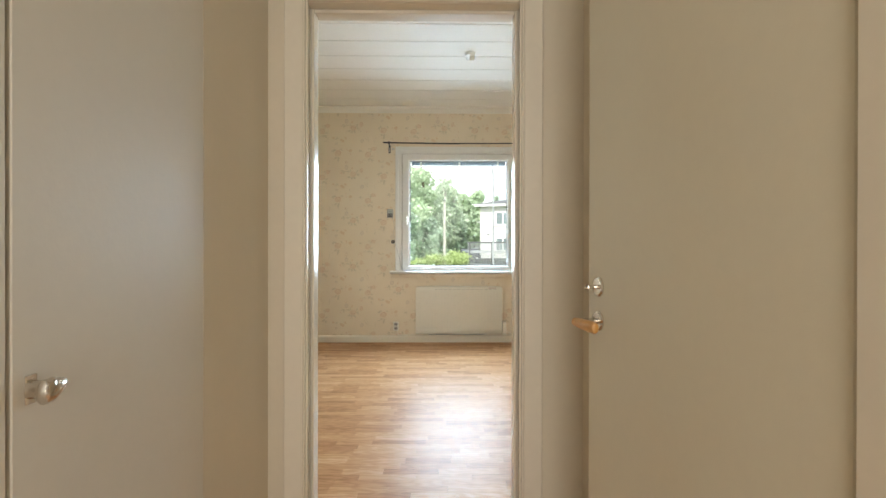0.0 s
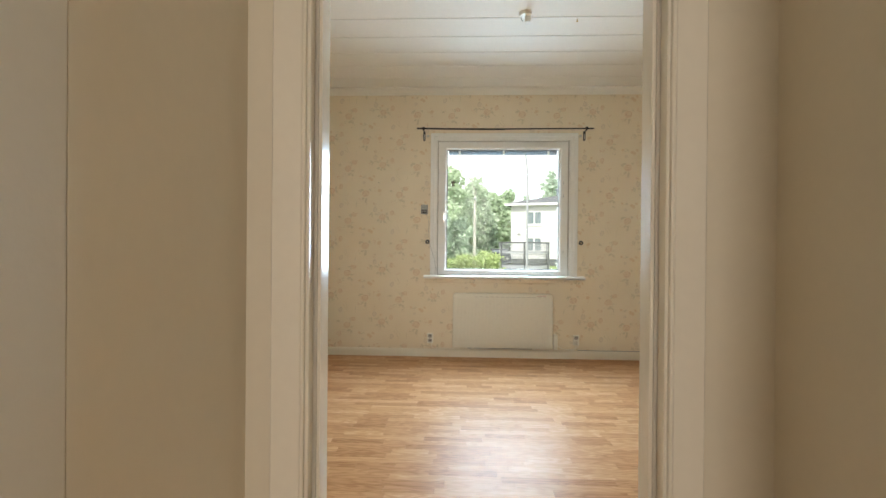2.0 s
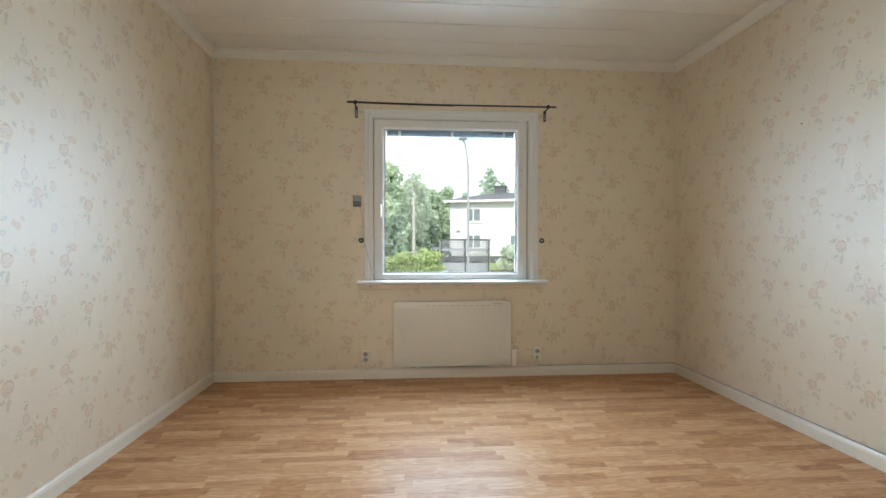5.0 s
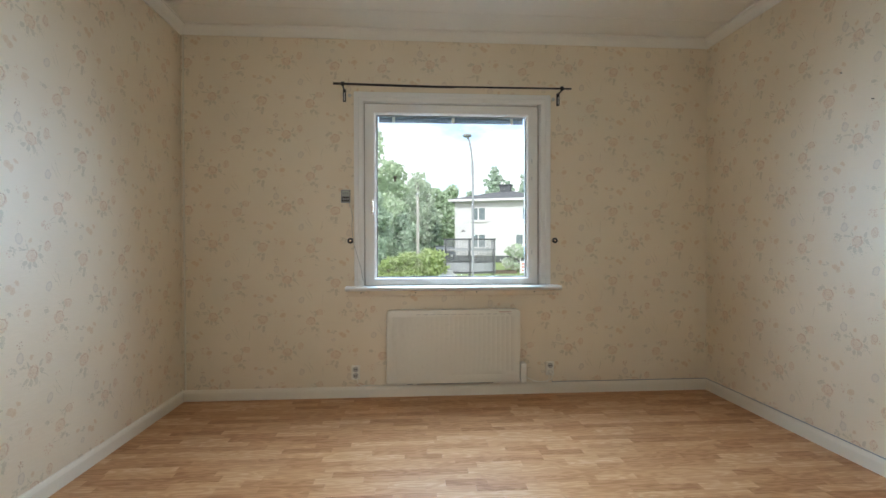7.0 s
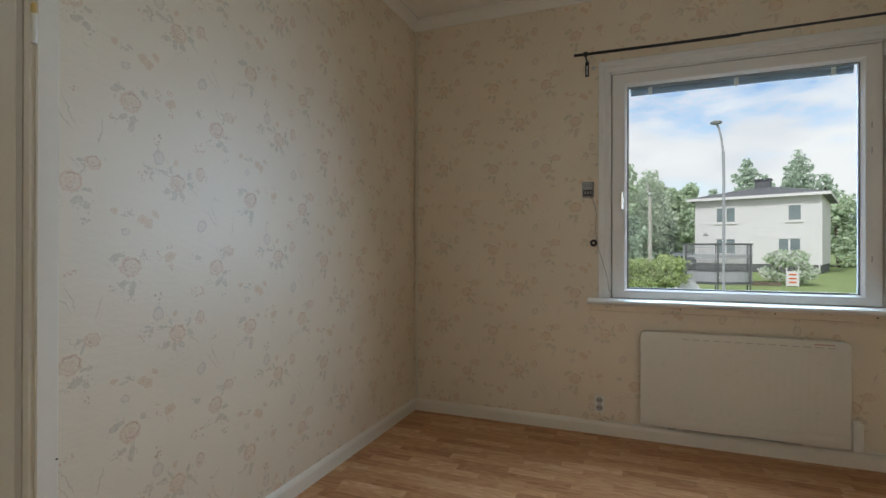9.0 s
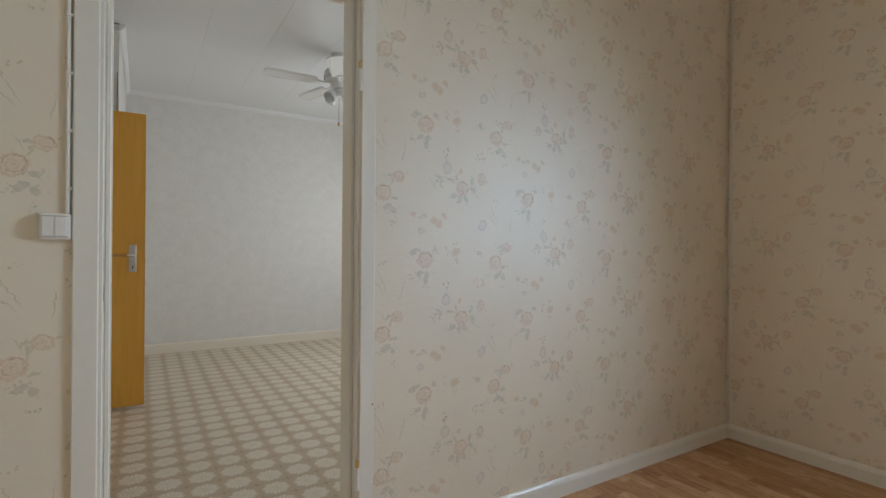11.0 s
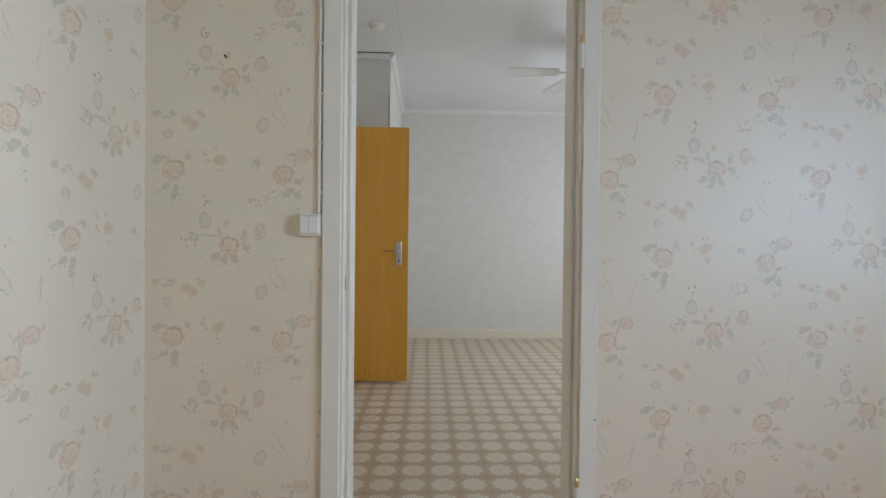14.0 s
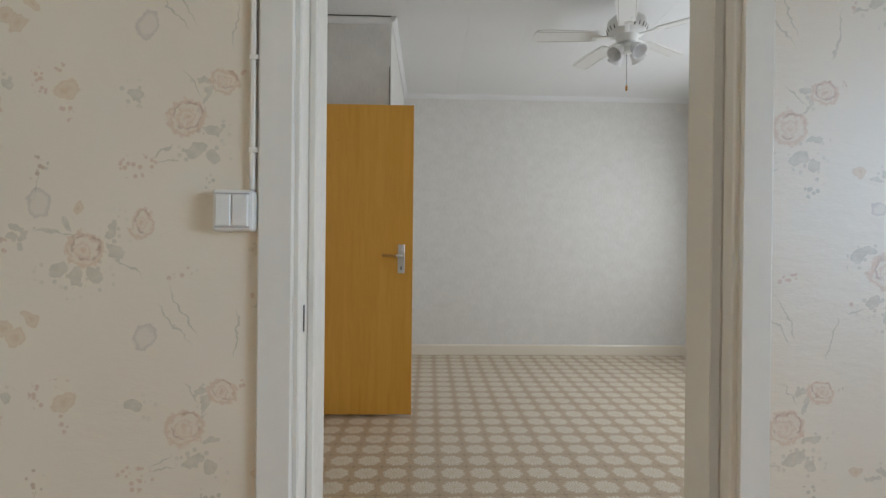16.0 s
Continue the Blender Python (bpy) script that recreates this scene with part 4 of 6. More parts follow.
for xb, nm in ((-0.281, "left"), (1.250, "right")):
    hk = thing("screw_hook", "small grey metal eyelet screwed into the wallpaper", "hook", (xb, YN, 2.20), "old hooks above the window")
    part("plate", lathe(((0.013, -0.004), (0.013, 0.0)), (xb, YN - 0.001, 2.235), "y", 12), STEEL, hk)
    part("eye", rod((xb - 0.009, YN - 0.009, 2.232), (xb + 0.009, YN - 0.009, 2.232), 0.005), STEEL, hk, "", True)
for xb in (-0.278, 1.262):
    kn = thing("curtain_tieback", "dark round wall knob with a pale centre", "wall knob", (xb, YN, 1.163), "knobs beside the window")
    part("rose", lathe(((0.021, -0.004), (0.022, -0.010), (0.018, -0.018), (0.012, -0.020), (0.009, -0.014)), (xb, YN, 1.163), "y", 20), BLACK, kn, "", True)
    part("centre", lathe(((0.0085, -0.010), (0.0085, -0.0165), (0.005, -0.0185)), (xb, YN, 1.163), "y", 14), CHROME, kn, "chrome centre", True)

th = thing("thermometer", "grey digital thermometer hung on the wallpaper", "thermometer", (-0.311, YN, 1.44))
part("case", boxes((-0.345, -0.277, YN - 0.020, YN, 1.442, 1.538), bevel=0.005, seg=2), GREY_PLASTIC, th)
part("display", boxes((-0.338, -0.284, YN - 0.0215, YN - 0.0203, 1.494, 1.530)), DISPLAY, th, "pale grey display")
for k in range(3):
    part("digit_bar", boxes((-0.332 + 0.016 * k, -0.321 + 0.016 * k, YN - 0.0222, YN - 0.0217, 1.502, 1.522)), GREY_PLASTIC, th)
part("lower_display", boxes((-0.338, -0.284, YN - 0.0215, YN - 0.0203, 1.452, 1.486)), DARK, th, "dark lower display")
for k in range(3):
    part("digit_bar", boxes((-0.332 + 0.016 * k, -0.321 + 0.016 * k, YN - 0.0222, YN - 0.0217, 1.460, 1.479)), GREY_PLASTIC, th)
part("sensor_wire", tube([(-0.29, YN - 0.010, 1.442), (-0.272, YN - 0.006, 1.40), (-0.262, YN - 0.004, 1.34), (-0.268, YN - 0.006, 1.27), (-0.262, YN - 0.008, 1.20), (-0.252, YN - 0.022, 1.14), (-0.225, YN - 0.022, 1.05), (-0.200, YN - 0.020, 0.96), (-0.188, YN - 0.016, 0.88), (-0.170, YN - 0.01, 0.858)], 0.0016, 5), GREY_PLASTIC, th, "thin grey wire")


def socket(x, z, plug):
    so = thing("wall_socket", "white double wall socket with a plug in it" if plug else "white double wall socket above the baseboard", "socket", (x, YN, z - 0.05), "sockets by the radiator")
    part("plate", boxes((x - 0.031, x + 0.031, YN - 0.022, YN, z - 0.052, z + 0.052), bevel=0.005, seg=2), PLASTIC, so)
    for dz in (-0.022, 0.024):
        if plug and dz < 0:
            continue
        # well and rim sit proud; their recess shade is put into darker tones
        well = part("outlet", lathe(((0.0185, -0.0225), (0.0185, -0.0235), (0.0155, -0.0235), (0.0150, -0.0228)), (x, YN, z + dz), "y", 20), GROOVE, so, "round outlet well in a darker tone painted as its shade", True)
        part("well_rim", lathe(((0.0203, -0.0222), (0.0203, -0.0231), (0.0187, -0.0231), (0.0187, -0.0222)), (x, YN, z + dz), "y", 20), GREY_PLASTIC, so, "grey ring painted as the rim's shadow", True)
        for dx in (-0.006, 0.006):
            part("contact_hole", lathe(((0.0045, -0.0239), (0.0045, -0.0243)), (x + dx, YN, z + dz), "y", 8), DARK, so)
    return so


socket(-0.242, 0.187, False)
socket(1.222, 0.190, True)
cord = thing("power_cord", "white radiator cord with a moulded plug", "cord", (1.12, YN - 0.03, 0.10))
part("plug", lathe(((0.017, -0.024), (0.018, -0.045), (0.012, -0.056), (0.006, -0.064)), (1.222, YN, 0.165), "y", 16), PLASTIC, cord, "", True)
part("cable", tube([(1.222, 5.030, 0.165), (1.226, 5.022, 0.14), (1.215, 5.03, 0.118), (1.18, 5.045, 0.102), (1.14, 5.05, 0.098), (1.09, 5.045, 0.106), (1.05, 5.04, 0.124), (1.029, 5.04, 0.14)], 0.0042, 6), PLASTIC, cord, "", True)
trunk = thing("cable_run", "thin cable clipped along the top of the baseboard", "cable", (0.5, YN, 0.08))
part("cable", tube([(-0.23, YN - 0.006, 0.136), (-0.228, YN - 0.005, 0.10), (-0.20, YN - 0.005, 0.0865), (0.3, YN - 0.005, 0.0855), (1.21, YN - 0.005, 0.0865), (1.224, YN - 0.006, 0.138)], 0.0032, 6), PLASTIC, trunk, "", True)
part("east_cable", tube([(1.24, YN - 0.005, 0.0865), (XE - 0.006, YN - 0.005, 0.086), (XE - 0.004, 4.6, 0.0862), (XE - 0.004, 3.2, 0.0858), (XE - 0.004, 1.6, 0.086)], 0.0032, 6), GREY_PLASTIC, trunk, "", True)
pipe = thing("corner_conduit", "thin white cable conduit in the room corner", "conduit", (XW + 0.022, YN, 0.08))
part("tube", tube([(XW + 0.022, YN - 0.007, 0.081), (XW + 0.020, YN - 0.007, 1.3), (XW + 0.020, YN - 0.007, CROWN)], 0.006, 8), TRIM_PAINT, pipe, "", True)
for zc in (0.5, 1.05, 1.6, 2.15):
    part("clip", boxes((XW + 0.010, XW + 0.030, YN - 0.015, YN, zc, zc + 0.010), bevel=0.002), TRIM_PAINT, pipe)

# ---------------------------------------------------------------- radiator
rad = thing("radiator", "cream enamelled panel radiator with ribbed front", "radiator", (0.485, YN - 0.03, 0.10))
X0, X1, Z0, Z1 = -0.014, 0.984, 0.104, 0.652
bm = bmesh.new()
outline = []
for cx, cz, a0 in ((X1 - 0.035, Z1 - 0.035, 0), (X0 + 0.035, Z1 - 0.035, 90), (X0 + 0.012, Z0 + 0.012, 180), (X1 - 0.012, Z0 + 0.012, 270)):
    rr = 0.035 if cz > 0.4 else 0.012
    outline += [(cx + rr * math.cos(radians(a0 + 15 * k)), cz + rr * math.sin(radians(a0 + 15 * k))) for k in range(7)]
front = [bm.verts.new((x, 5.032, z)) for x, z in outline]
f = bm.faces.new(front)
back = bmesh.ops.extrude_face_region(bm, geom=[f])
bmesh.ops.translate(bm, verts=[v for v in back["geom"] if isinstance(v, bmesh.types.BMVert)], vec=(0, 0.042, 0))
rim = [e for e in bm.edges if all(abs(v.co.y - 5.032) < 1e-4 for v in e.verts)]
bmesh.ops.bevel(bm, geom=rim, offset=0.006, segments=3, profile=0.5, affect="EDGES")
part("panel", bm, ENAMEL, rad, "", True)
for k in range(26):
    xr = X0 + 0.06 + k * (X1 - X0 - 0.12) / 25
    bm = bmesh.new()
    low, high = [[bm.verts.new((xr + dx, yy, z)) for dx, yy in ((-0.0165, 5.0322), (-0.006, 5.0316), (0.006, 5.0316), (0.0165, 5.0322))] for z in (Z0 + 0.085, Z1 - 0.050)]
    for c in range(3):
        bm.faces.new((low[c], low[c + 1], high[c + 1], high[c]))
    bm.faces.new((low[0], high[0], high[3], low[3]))
    bm.faces.new(low)
    bm.faces.new(high)
    part("rib", bm, ENAMEL, rad, "", True)
part("lower_fold", boxes((X0 + 0.02, X1 - 0.02, 5.0300, 5.0322, Z0 + 0.030, Z0 + 0.060), bevel=0.001), ENAMEL, rad)
for k in range(14):
    xr = X0 + 0.22 + k * 0.052
    part("top_slot", boxes((xr, xr + 0.034, 5.0311, 5.0322, Z1 - 0.038, Z1 - 0.034)), GROOVE, rad)
part("maker_bar", boxes((X1 - 0.16, X1 - 0.07, 5.0309, 5.0322, Z1 - 0.024, Z1 - 0.018)), BRICK_INK, rad, "small dull mark")
# added grey bar that draws the shadow line below the panel
part("underside_shadow", boxes((X0 + 0.15, X1 - 0.20, 5.052, 5.074, Z0 - 0.010, Z0 - 0.001), bevel=0.002), GREY_PLASTIC, rad, "grey strip standing for the shadow line under the panel")
for xr in (0.18, 0.78):
    part("bracket", boxes((xr, xr + 0.03, 5.046, YN, Z0 - 0.014, Z0 + 0.004), bevel=0.002), ENAMEL, rad)
    part("top_clip", boxes((xr, xr + 0.02, 5.045, 5.07, Z1 - 0.002, Z1 + 0.006), bevel=0.002), ENAMEL, rad)
th_box = part("thermostat", boxes((0.9865, 1.030, 5.022, 5.075, 0.098, 0.245), bevel=0.006, seg=2), PLASTIC, rad, "white thermostat box")
part("knob", lathe(((0.012, -0.001), (0.011, 0.006), (0.008, 0.007)), (1.008, 5.06, 0.245), "z", 14), PLASTIC, rad, "", True)

# ---------------------------------------------------------------- ceiling hook, switch, nails
cup = thing("ceiling_outlet", "white ceiling lamp outlet with a hanging plug", "ceiling outlet", (0.50, 3.50, CEIL - 0.08))
part("rosette", lathe(((0.045, 0.0), (0.045, -0.012), (0.038, -0.022), (0.015, -0.024)), (0.50, 3.50, CEIL), "z", 24), PLASTIC, cup, "", True)
part("plug", boxes((0.498, 0.538, 3.485, 3.515, CEIL - 0.065, CEIL - 0.022), bevel=0.006, seg=2), PLASTIC, cup)
part("hook", tube([(0.478, 3.50, CEIL - 0.02), (0.474, 3.50, CEIL - 0.045), (0.482, 3.50, CEIL - 0.058), (0.490, 3.50, CEIL - 0.05)], 0.003, 6), STEEL, cup, "", True)

sw = thing("light_switch", "white double rocker switch beside the door frame", "switch", (XW, 1.92, 1.12))
part("frame", boxes((XW, XW + 0.028, 1.887, 1.951, 1.122, 1.188), bevel=0.005, seg=2), PLASTIC, sw)
for y0, y1 in ((1.8935, 1.9175), (1.9195, 1.9445)):
    part("rocker", boxes((XW + 0.0275, XW + 0.0325, y0, y1, 1.130, 1.180), bevel=0.0015), PLASTIC, sw)
# thin darker strips draw the shade along the frame's rim
for z0 in (1.1805, 1.1275):
    part("rim_shadow", boxes((XW + 0.0275, XW + 0.0295, 1.892, 1.946, z0, z0 + 0.002)), GROOVE, sw)
con = thing("switch_conduit", "white cable conduit rising along the door casing", "conduit", (XW, 1.944, 1.19))
part("channel", boxes((XW, XW + 0.011, 1.9385, 1.9475, 1.189, CROWN), bevel=0.002), TRIM_PAINT, con)
# strip coloured as the shadow line between channel and casing
part("shadow_gap", boxes((XW, XW + 0.004, 1.9477, 1.9528, 1.189, CROWN)), GROOVE, con)
for k in range(9):
    part("clip", boxes((XW, XW + 0.0125, 1.9375, 1.9529, 1.25 + 0.15 * k, 1.258 + 0.15 * k), bevel=0.001), TRIM_PAINT, con)
for loc, ax in (((-0.78, YN, 1.76), "y"), ((XW, 1.66, 1.66), "x"), ((XW, 2.797, 0.562), "x"), ((XE, 3.9, 2.05), "X"), ((XE, 3.72, 1.86), "X")):
    nl = {"y": lathe(((0.002, 0), (0.002, -0.008), (0.003, -0.009), (0.003, -0.011)), loc, "y", 8), "x": lathe(((0.002, 0), (0.002, 0.008), (0.0028, 0.009), (0.0028, 0.0155)), loc, "x", 8), "X": lathe(((0.002, 0), (0.002, -0.008), (0.003, -0.009), (0.003, -0.011)), loc, "x", 8)}[ax]
    tagged(part("nail", nl, DARK), "small dark nail sticking out of the papered wall", "nail", "old nails")

# ---------------------------------------------------------------- hall: closet doors and the ajar door
cl = thing("closet", "built-in closet with plain painted doors, closed", "closet", (HALL_L, 0.2, 0))
leaf_a = part("door", boxes((HALL_L - 0.020, HALL_L, 0.136, 0.714, 0.03, 2.40), bevel=0.002), CLOSET_PAINT, cl)
leaf_b = part("door", boxes((HALL_L - 0.020, HALL_L, -0.60, 0.128, 0.03, 2.40), bevel=0.002), CLOSET_PAINT, cl)
# a tapering lever seen end on: back plate, hollow cup and a grip that narrows to a rounded tip
part("back_plate", boxes((HALL_L, HALL_L + 0.004, 0.157, 0.178, 0.862, 0.906), bevel=0.0015), CHROME, leaf_a, "worn chrome plate")
bm = bmesh.new()
sections = []
for out, yy, zz, ry, rz in ((0.003, 0.166, 0.884, 0.013, 0.015), (0.018, 0.166, 0.884, 0.011, 0.013), (0.030, 0.164, 0.884, 0.012, 0.016), (0.040, 0.158, 0.886, 0.016, 0.019), (0.048, 0.152, 0.889, 0.010, 0.012), (0.051, 0.150, 0.890, 0.003, 0.004)):
    sections.append([bm.verts.new((HALL_L + out, yy + ry * math.cos(a * math.pi / 8), zz + rz * math.sin(a * math.pi / 8))) for a in range(16)])
for r0, r1 in zip(sections, sections[1:]):
    for k in range(16):
        bm.faces.new((r0[k], r0[(k + 1) % 16], r1[(k + 1) % 16], r1[k]))
bm.faces.new(sections[0][::-1]); bm.faces.new(sections[-1])
part("neck", bm, CHROME, leaf_a, "worn chrome neck", True)
bm = bmesh.new()
sections = []
for yy, out, zz, rx, rz in ((0.140, 0.036, 0.884, 0.004, 0.006), (0.144, 0.038, 0.884, 0.011, 0.017), (0.156, 0.040, 0.885, 0.012, 0.017), (0.172, 0.040, 0.888, 0.010, 0.012), (0.184, 0.038, 0.890, 0.007, 0.008), (0.190, 0.037, 0.891, 0.003, 0.004)):
    sections.append([bm.verts.new((HALL_L + out + rx * math.cos(a * math.pi / 8), yy, zz + rz * math.sin(a * math.pi / 8))) for a in range(16)])
for r0, r1 in zip(sections, sections[1:]):
    for k in range(16):
        bm.faces.new((r0[k], r0[(k + 1) % 16], r1[(k + 1) % 16], r1[k]))
bm.faces.new(sections[0][::-1]); bm.faces.new(sections[-1])
part("grip", bm, CHROME, leaf_a, "worn chrome grip", True)

hinge_y, hinge_x, swing = 0.040, HALL_R - 0.004, math.atan2(0.116, 0.718)
leaf = thing("interior_door", "plain beige painted door standing slightly ajar", "door", (hinge_x, hinge_y, 0.01))
leaf.rotation_euler = (0, 0, swing)


def door_part(name, bm, mat, parent, label="", smooth=False):
    ob = new(name, finish(bm, name, mat, smooth))
    ob.parent = parent
    if label:
        ob["label"] = label
    return ob


panel = door_part("leaf", boxes((0.0, 0.040, 0.0, 0.727, 0.0, 2.02), bevel=0.003), DOOR_PAINT, leaf)
for zc, nm in ((0.985, "lock"), (0.896, "lever")):
    rose = door_part(nm + "_rose", lathe(((0.026, 0), (0.026, -0.003), (0.022, -0.007), (0.012, -0.008)), (0, 0.668, zc), "x", 24), CHROME, leaf, "chrome rose", True)
door_part("thumb_turn", boxes((-0.032, -0.006, 0.663, 0.673, 0.980, 0.990), (-0.036, -0.026, 0.657, 0.679, 0.979, 0.991), bevel=0.003, seg=2), CHROME, leaf, "chrome thumb turn")
door_part("lever_neck", tube([(-0.004, 0.668, 0.896), (-0.045, 0.668, 0.896), (-0.056, 0.662, 0.896)], 0.008, 10), CHROME, leaf, "chrome lever neck", True)
bm = bmesh.new()
ring = []
for k, (yy, rx, rz) in enumerate(((0.690, 0.004, 0.006), (0.686, 0.010, 0.011), (0.66, 0.012, 0.013), (0.62, 0.011, 0.0145), (0.585, 0.010, 0.0155), (0.575, 0.008, 0.013), (0.572, 0.003, 0.005))):
    ring.append([bm.verts.new((-0.058 + rx * math.cos(a * math.pi / 8), yy, 0.893 + rz * math.sin(a * math.pi / 8))) for a in range(16)])
for r0, r1 in zip(ring, ring[1:]):
    for k in range(16):
        bm.faces.new((r0[k], r0[(k + 1) % 16], r1[(k + 1) % 16], r1[k]))
bm.faces.new(ring[0]); bm.faces.new(ring[-1][::-1])
door_part("wooden_grip", bm, OAK, leaf, "varnished wooden lever grip", True)
dfr = thing("door_3", "beige painted frame of the ajar hall door", "door frame", (HALL_R, 0.4, 0), "", "structure")
part("casing_near", boxes((HALL_R - 0.014, HALL_R, -0.035, 0.030, 0, 2.08), bevel=0.003), TRIM_PAINT, dfr)
part("casing_far", boxes((HALL_R - 0.014, HALL_R, 0.780, 0.840, 0, 2.08), bevel=0.003), HALL_PAPER, dfr)
part("casing_head", boxes((HALL_R - 0.014, HALL_R, 0.031, 0.779, 2.034, 2.08), bevel=0.003), TRIM_PAINT, dfr)

# ---------------------------------------------------------------- next room: wooden door, fan, smoke alarm
od = thing("wooden_door", "honey-coloured veneered door standing open", "door", (-3.862, 1.74, 0.012))
part("leaf", boxes((-3.884, -3.842, 1.345, 2.121, 0.014, 2.016), bevel=0.002), VENEER, od)
part("edge_band", boxes((-3.8845, -3.8415, 2.1212, 2.125, 0.014, 2.016)), VENEER, od, "darker edge band")
plate = part("lock_plate", boxes((-3.8415, -3.838, 2.030, 2.074, 0.93, 1.115), bevel=0.002), STEEL, od, "long grey metal lock plate")
part("keyhole", boxes((-3.838, -3.8372, 2.049, 2.056, 0.952, 0.972)), DARK, od)
part("lever_neck", tube([(-3.838, 2.052, 1.042), (-3.795, 2.052, 1.042), (-3.788, 2.040, 1.042), (-3.788, 2.020, 1.042)], 0.0085, 10), STEEL, od, "", True)
part("lever_grip", rod((-3.788, 2.022, 1.042), (-3.788, 1.935, 1.046), 0.0095, 0.0085), OAK, od, "wooden lever grip", True)
part("latch", boxes((-3.872, -3.856, 2.125, 2.131, 0.99, 1.02)), STEEL, od)
# dark line along the wall corner, drawn as a thin strip
strip = thing("corner_strip", "thin dark strip on the pale wall corner", "trim", (BLOCK_X, 1.955, 2.05), "", "structure")
part("strip", boxes((BLOCK_X, BLOCK_X + 0.004, 1.948, 1.9515, 0.05, 2.33)), DARK, strip)
part("top_joint", boxes((BLOCK_X + 0.036, BLOCK_X + 0.040, NEXT_S, BLOCK_Y, NEXT_C - 0.006, NEXT_C - 0.001)), DARK, strip)

FX, FY = -3.69, 3.45
fan = thing("ceiling_fan", "white five-blade ceiling fan with glass lamp shades", "ceiling fan", (FX, FY, 2.08))
part("canopy", lathe(((0.065, 0.0), (0.065, -0.02), (0.045, -0.05), (0.02, -0.06)), (FX, FY, NEXT_C), "z", 24), FAN_WHITE, fan, "", True)
part("downrod", rod((FX, FY, NEXT_C - 0.12), (FX, FY, NEXT_C - 0.05), 0.014), FAN_WHITE, fan, "", True)
motor = part("motor_housing", lathe(((0.03, 2.56), (0.085, 2.548), (0.118, 2.515), (0.122, 2.468), (0.105, 2.44), (0.070, 2.425), (0.062, 2.40), (0.055, 2.385), (0.03, 2.378)), (FX, FY, 0), "z", 32), FAN_WHITE, fan, "", True)
for k in range(24):
    a = 2 * math.pi * k / 24
    part("vent_slot", rod((FX + 0.112 * math.cos(a), FY + 0.112 * math.sin(a), 2.452), (FX + 0.121 * math.cos(a), FY + 0.121 * math.sin(a), 2.474), 0.004, 0.004, 6), DARK, fan)
for k in range(5):
    a = radians(-22 + 72 * k)
    M = Matrix.Translation((FX, FY, 2.425)) @ Matrix.Rotation(a, 4, "Z")
    bm = bmesh.new()
    box(bm, 0.075, 0.20, -0.013, 0.013, -0.006, 0.002, 0.003)
    box(bm, 0.17, 0.215, -0.035, 0.035, -0.004, 0.0, 0.0015)
    bm.transform(M)
    arm = part("blade_arm", bm, FAN_WHITE, fan)
    bm = bmesh.new()
    edge = [(0.185, -0.048), (0.30, -0.056), (0.48, -0.064), (0.555, -0.060), (0.575, -0.035), (0.578, 0.0), (0.575, 0.035), (0.555, 0.060), (0.48, 0.064), (0.30, 0.056), (0.185, 0.048)]
    top = [bm.verts.new((x, y, 0.006)) for x, y in edge]
    fc = bm.faces.new(top)
    ex = bmesh.ops.extrude_face_region(bm, geom=[fc])
    bmesh.ops.translate(bm, verts=[v for v in ex["geom"] if isinstance(v, bmesh.types.BMVert)], vec=(0, 0, -0.006))
    bm.transform(M @ Matrix.Rotation(radians(11), 4, "X"))
    part("blade", bm, FAN_WHITE, fan)
    for side in (1, -1):
        bm = boxes((0.21, 0.55, side * 0.047 - 0.0012, side * 0.047 + 0.0012, -0.0012, -0.0004))
        bm.transform(M @ Matrix.Rotation(radians(11), 4, "X"))
        part("blade_line", bm, GROOVE, fan)
part("lamp_fitter", lathe(((0.03, 2.378), (0.055, 2.37), (0.060, 2.345), (0.04, 2.325), (0.012, 2.318)), (FX, FY, 0), "z", 24), FAN_WHITE, fan, "", True)
for k in range(4):
    a = radians(23 + 90 * k)
    prof = tuple((r * 0.82, h * 0.86) for r, h in ((0.018, 0.0), (0.026, 0.012), (0.040, 0.035), (0.046, 0.060), (0.052, 0.085), (0.060, 0.100), (0.057, 0.100), (0.049, 0.084), (0.042, 0.058), (0.022, 0.02)))
    bm = lathe(prof, (0, 0, 0), "z", 20)
    bm.transform(Matrix.Translation((FX + 0.045 * math.cos(a), FY + 0.045 * math.sin(a), 2.358)) @ Matrix.Rotation(a, 4, "Z") @ Matrix.Rotation(radians(136), 4, "Y"))
    part("shade", bm, FROST, fan, "fluted frosted glass shade", True)
part("pull_chain", rod((FX, FY, 2.12), (FX, FY, 2.32), 0.0022, 0.0022, 6), GREY_PLASTIC, fan)
part("pull_knob", lathe(((0.003, 0.0), (0.009, 0.006), (0.006, 0.016), (0.009, 0.026), (0.003, 0.036)), (FX, FY, 2.086), "z", 12), OAK, fan, "small wooden pull knob", True)

sm = thing("smoke_alarm", "round white smoke alarm on the ceiling", "smoke alarm", (-3.49, 1.90, NEXT_C - 0.04))
part("base", lathe(((0.055, 0.0), (0.055, -0.010), (0.050, -0.012)), (-3.49, 1.90, NEXT_C), "z", 28), PLASTIC, sm, "", True)
part("cover", lathe(((0.045, -0.012), (0.045, -0.016), (0.040, -0.030), (0.030, -0.036), (0.008, -0.037)), (-3.49, 1.90, NEXT_C), "z", 28), PLASTIC, sm, "", True)
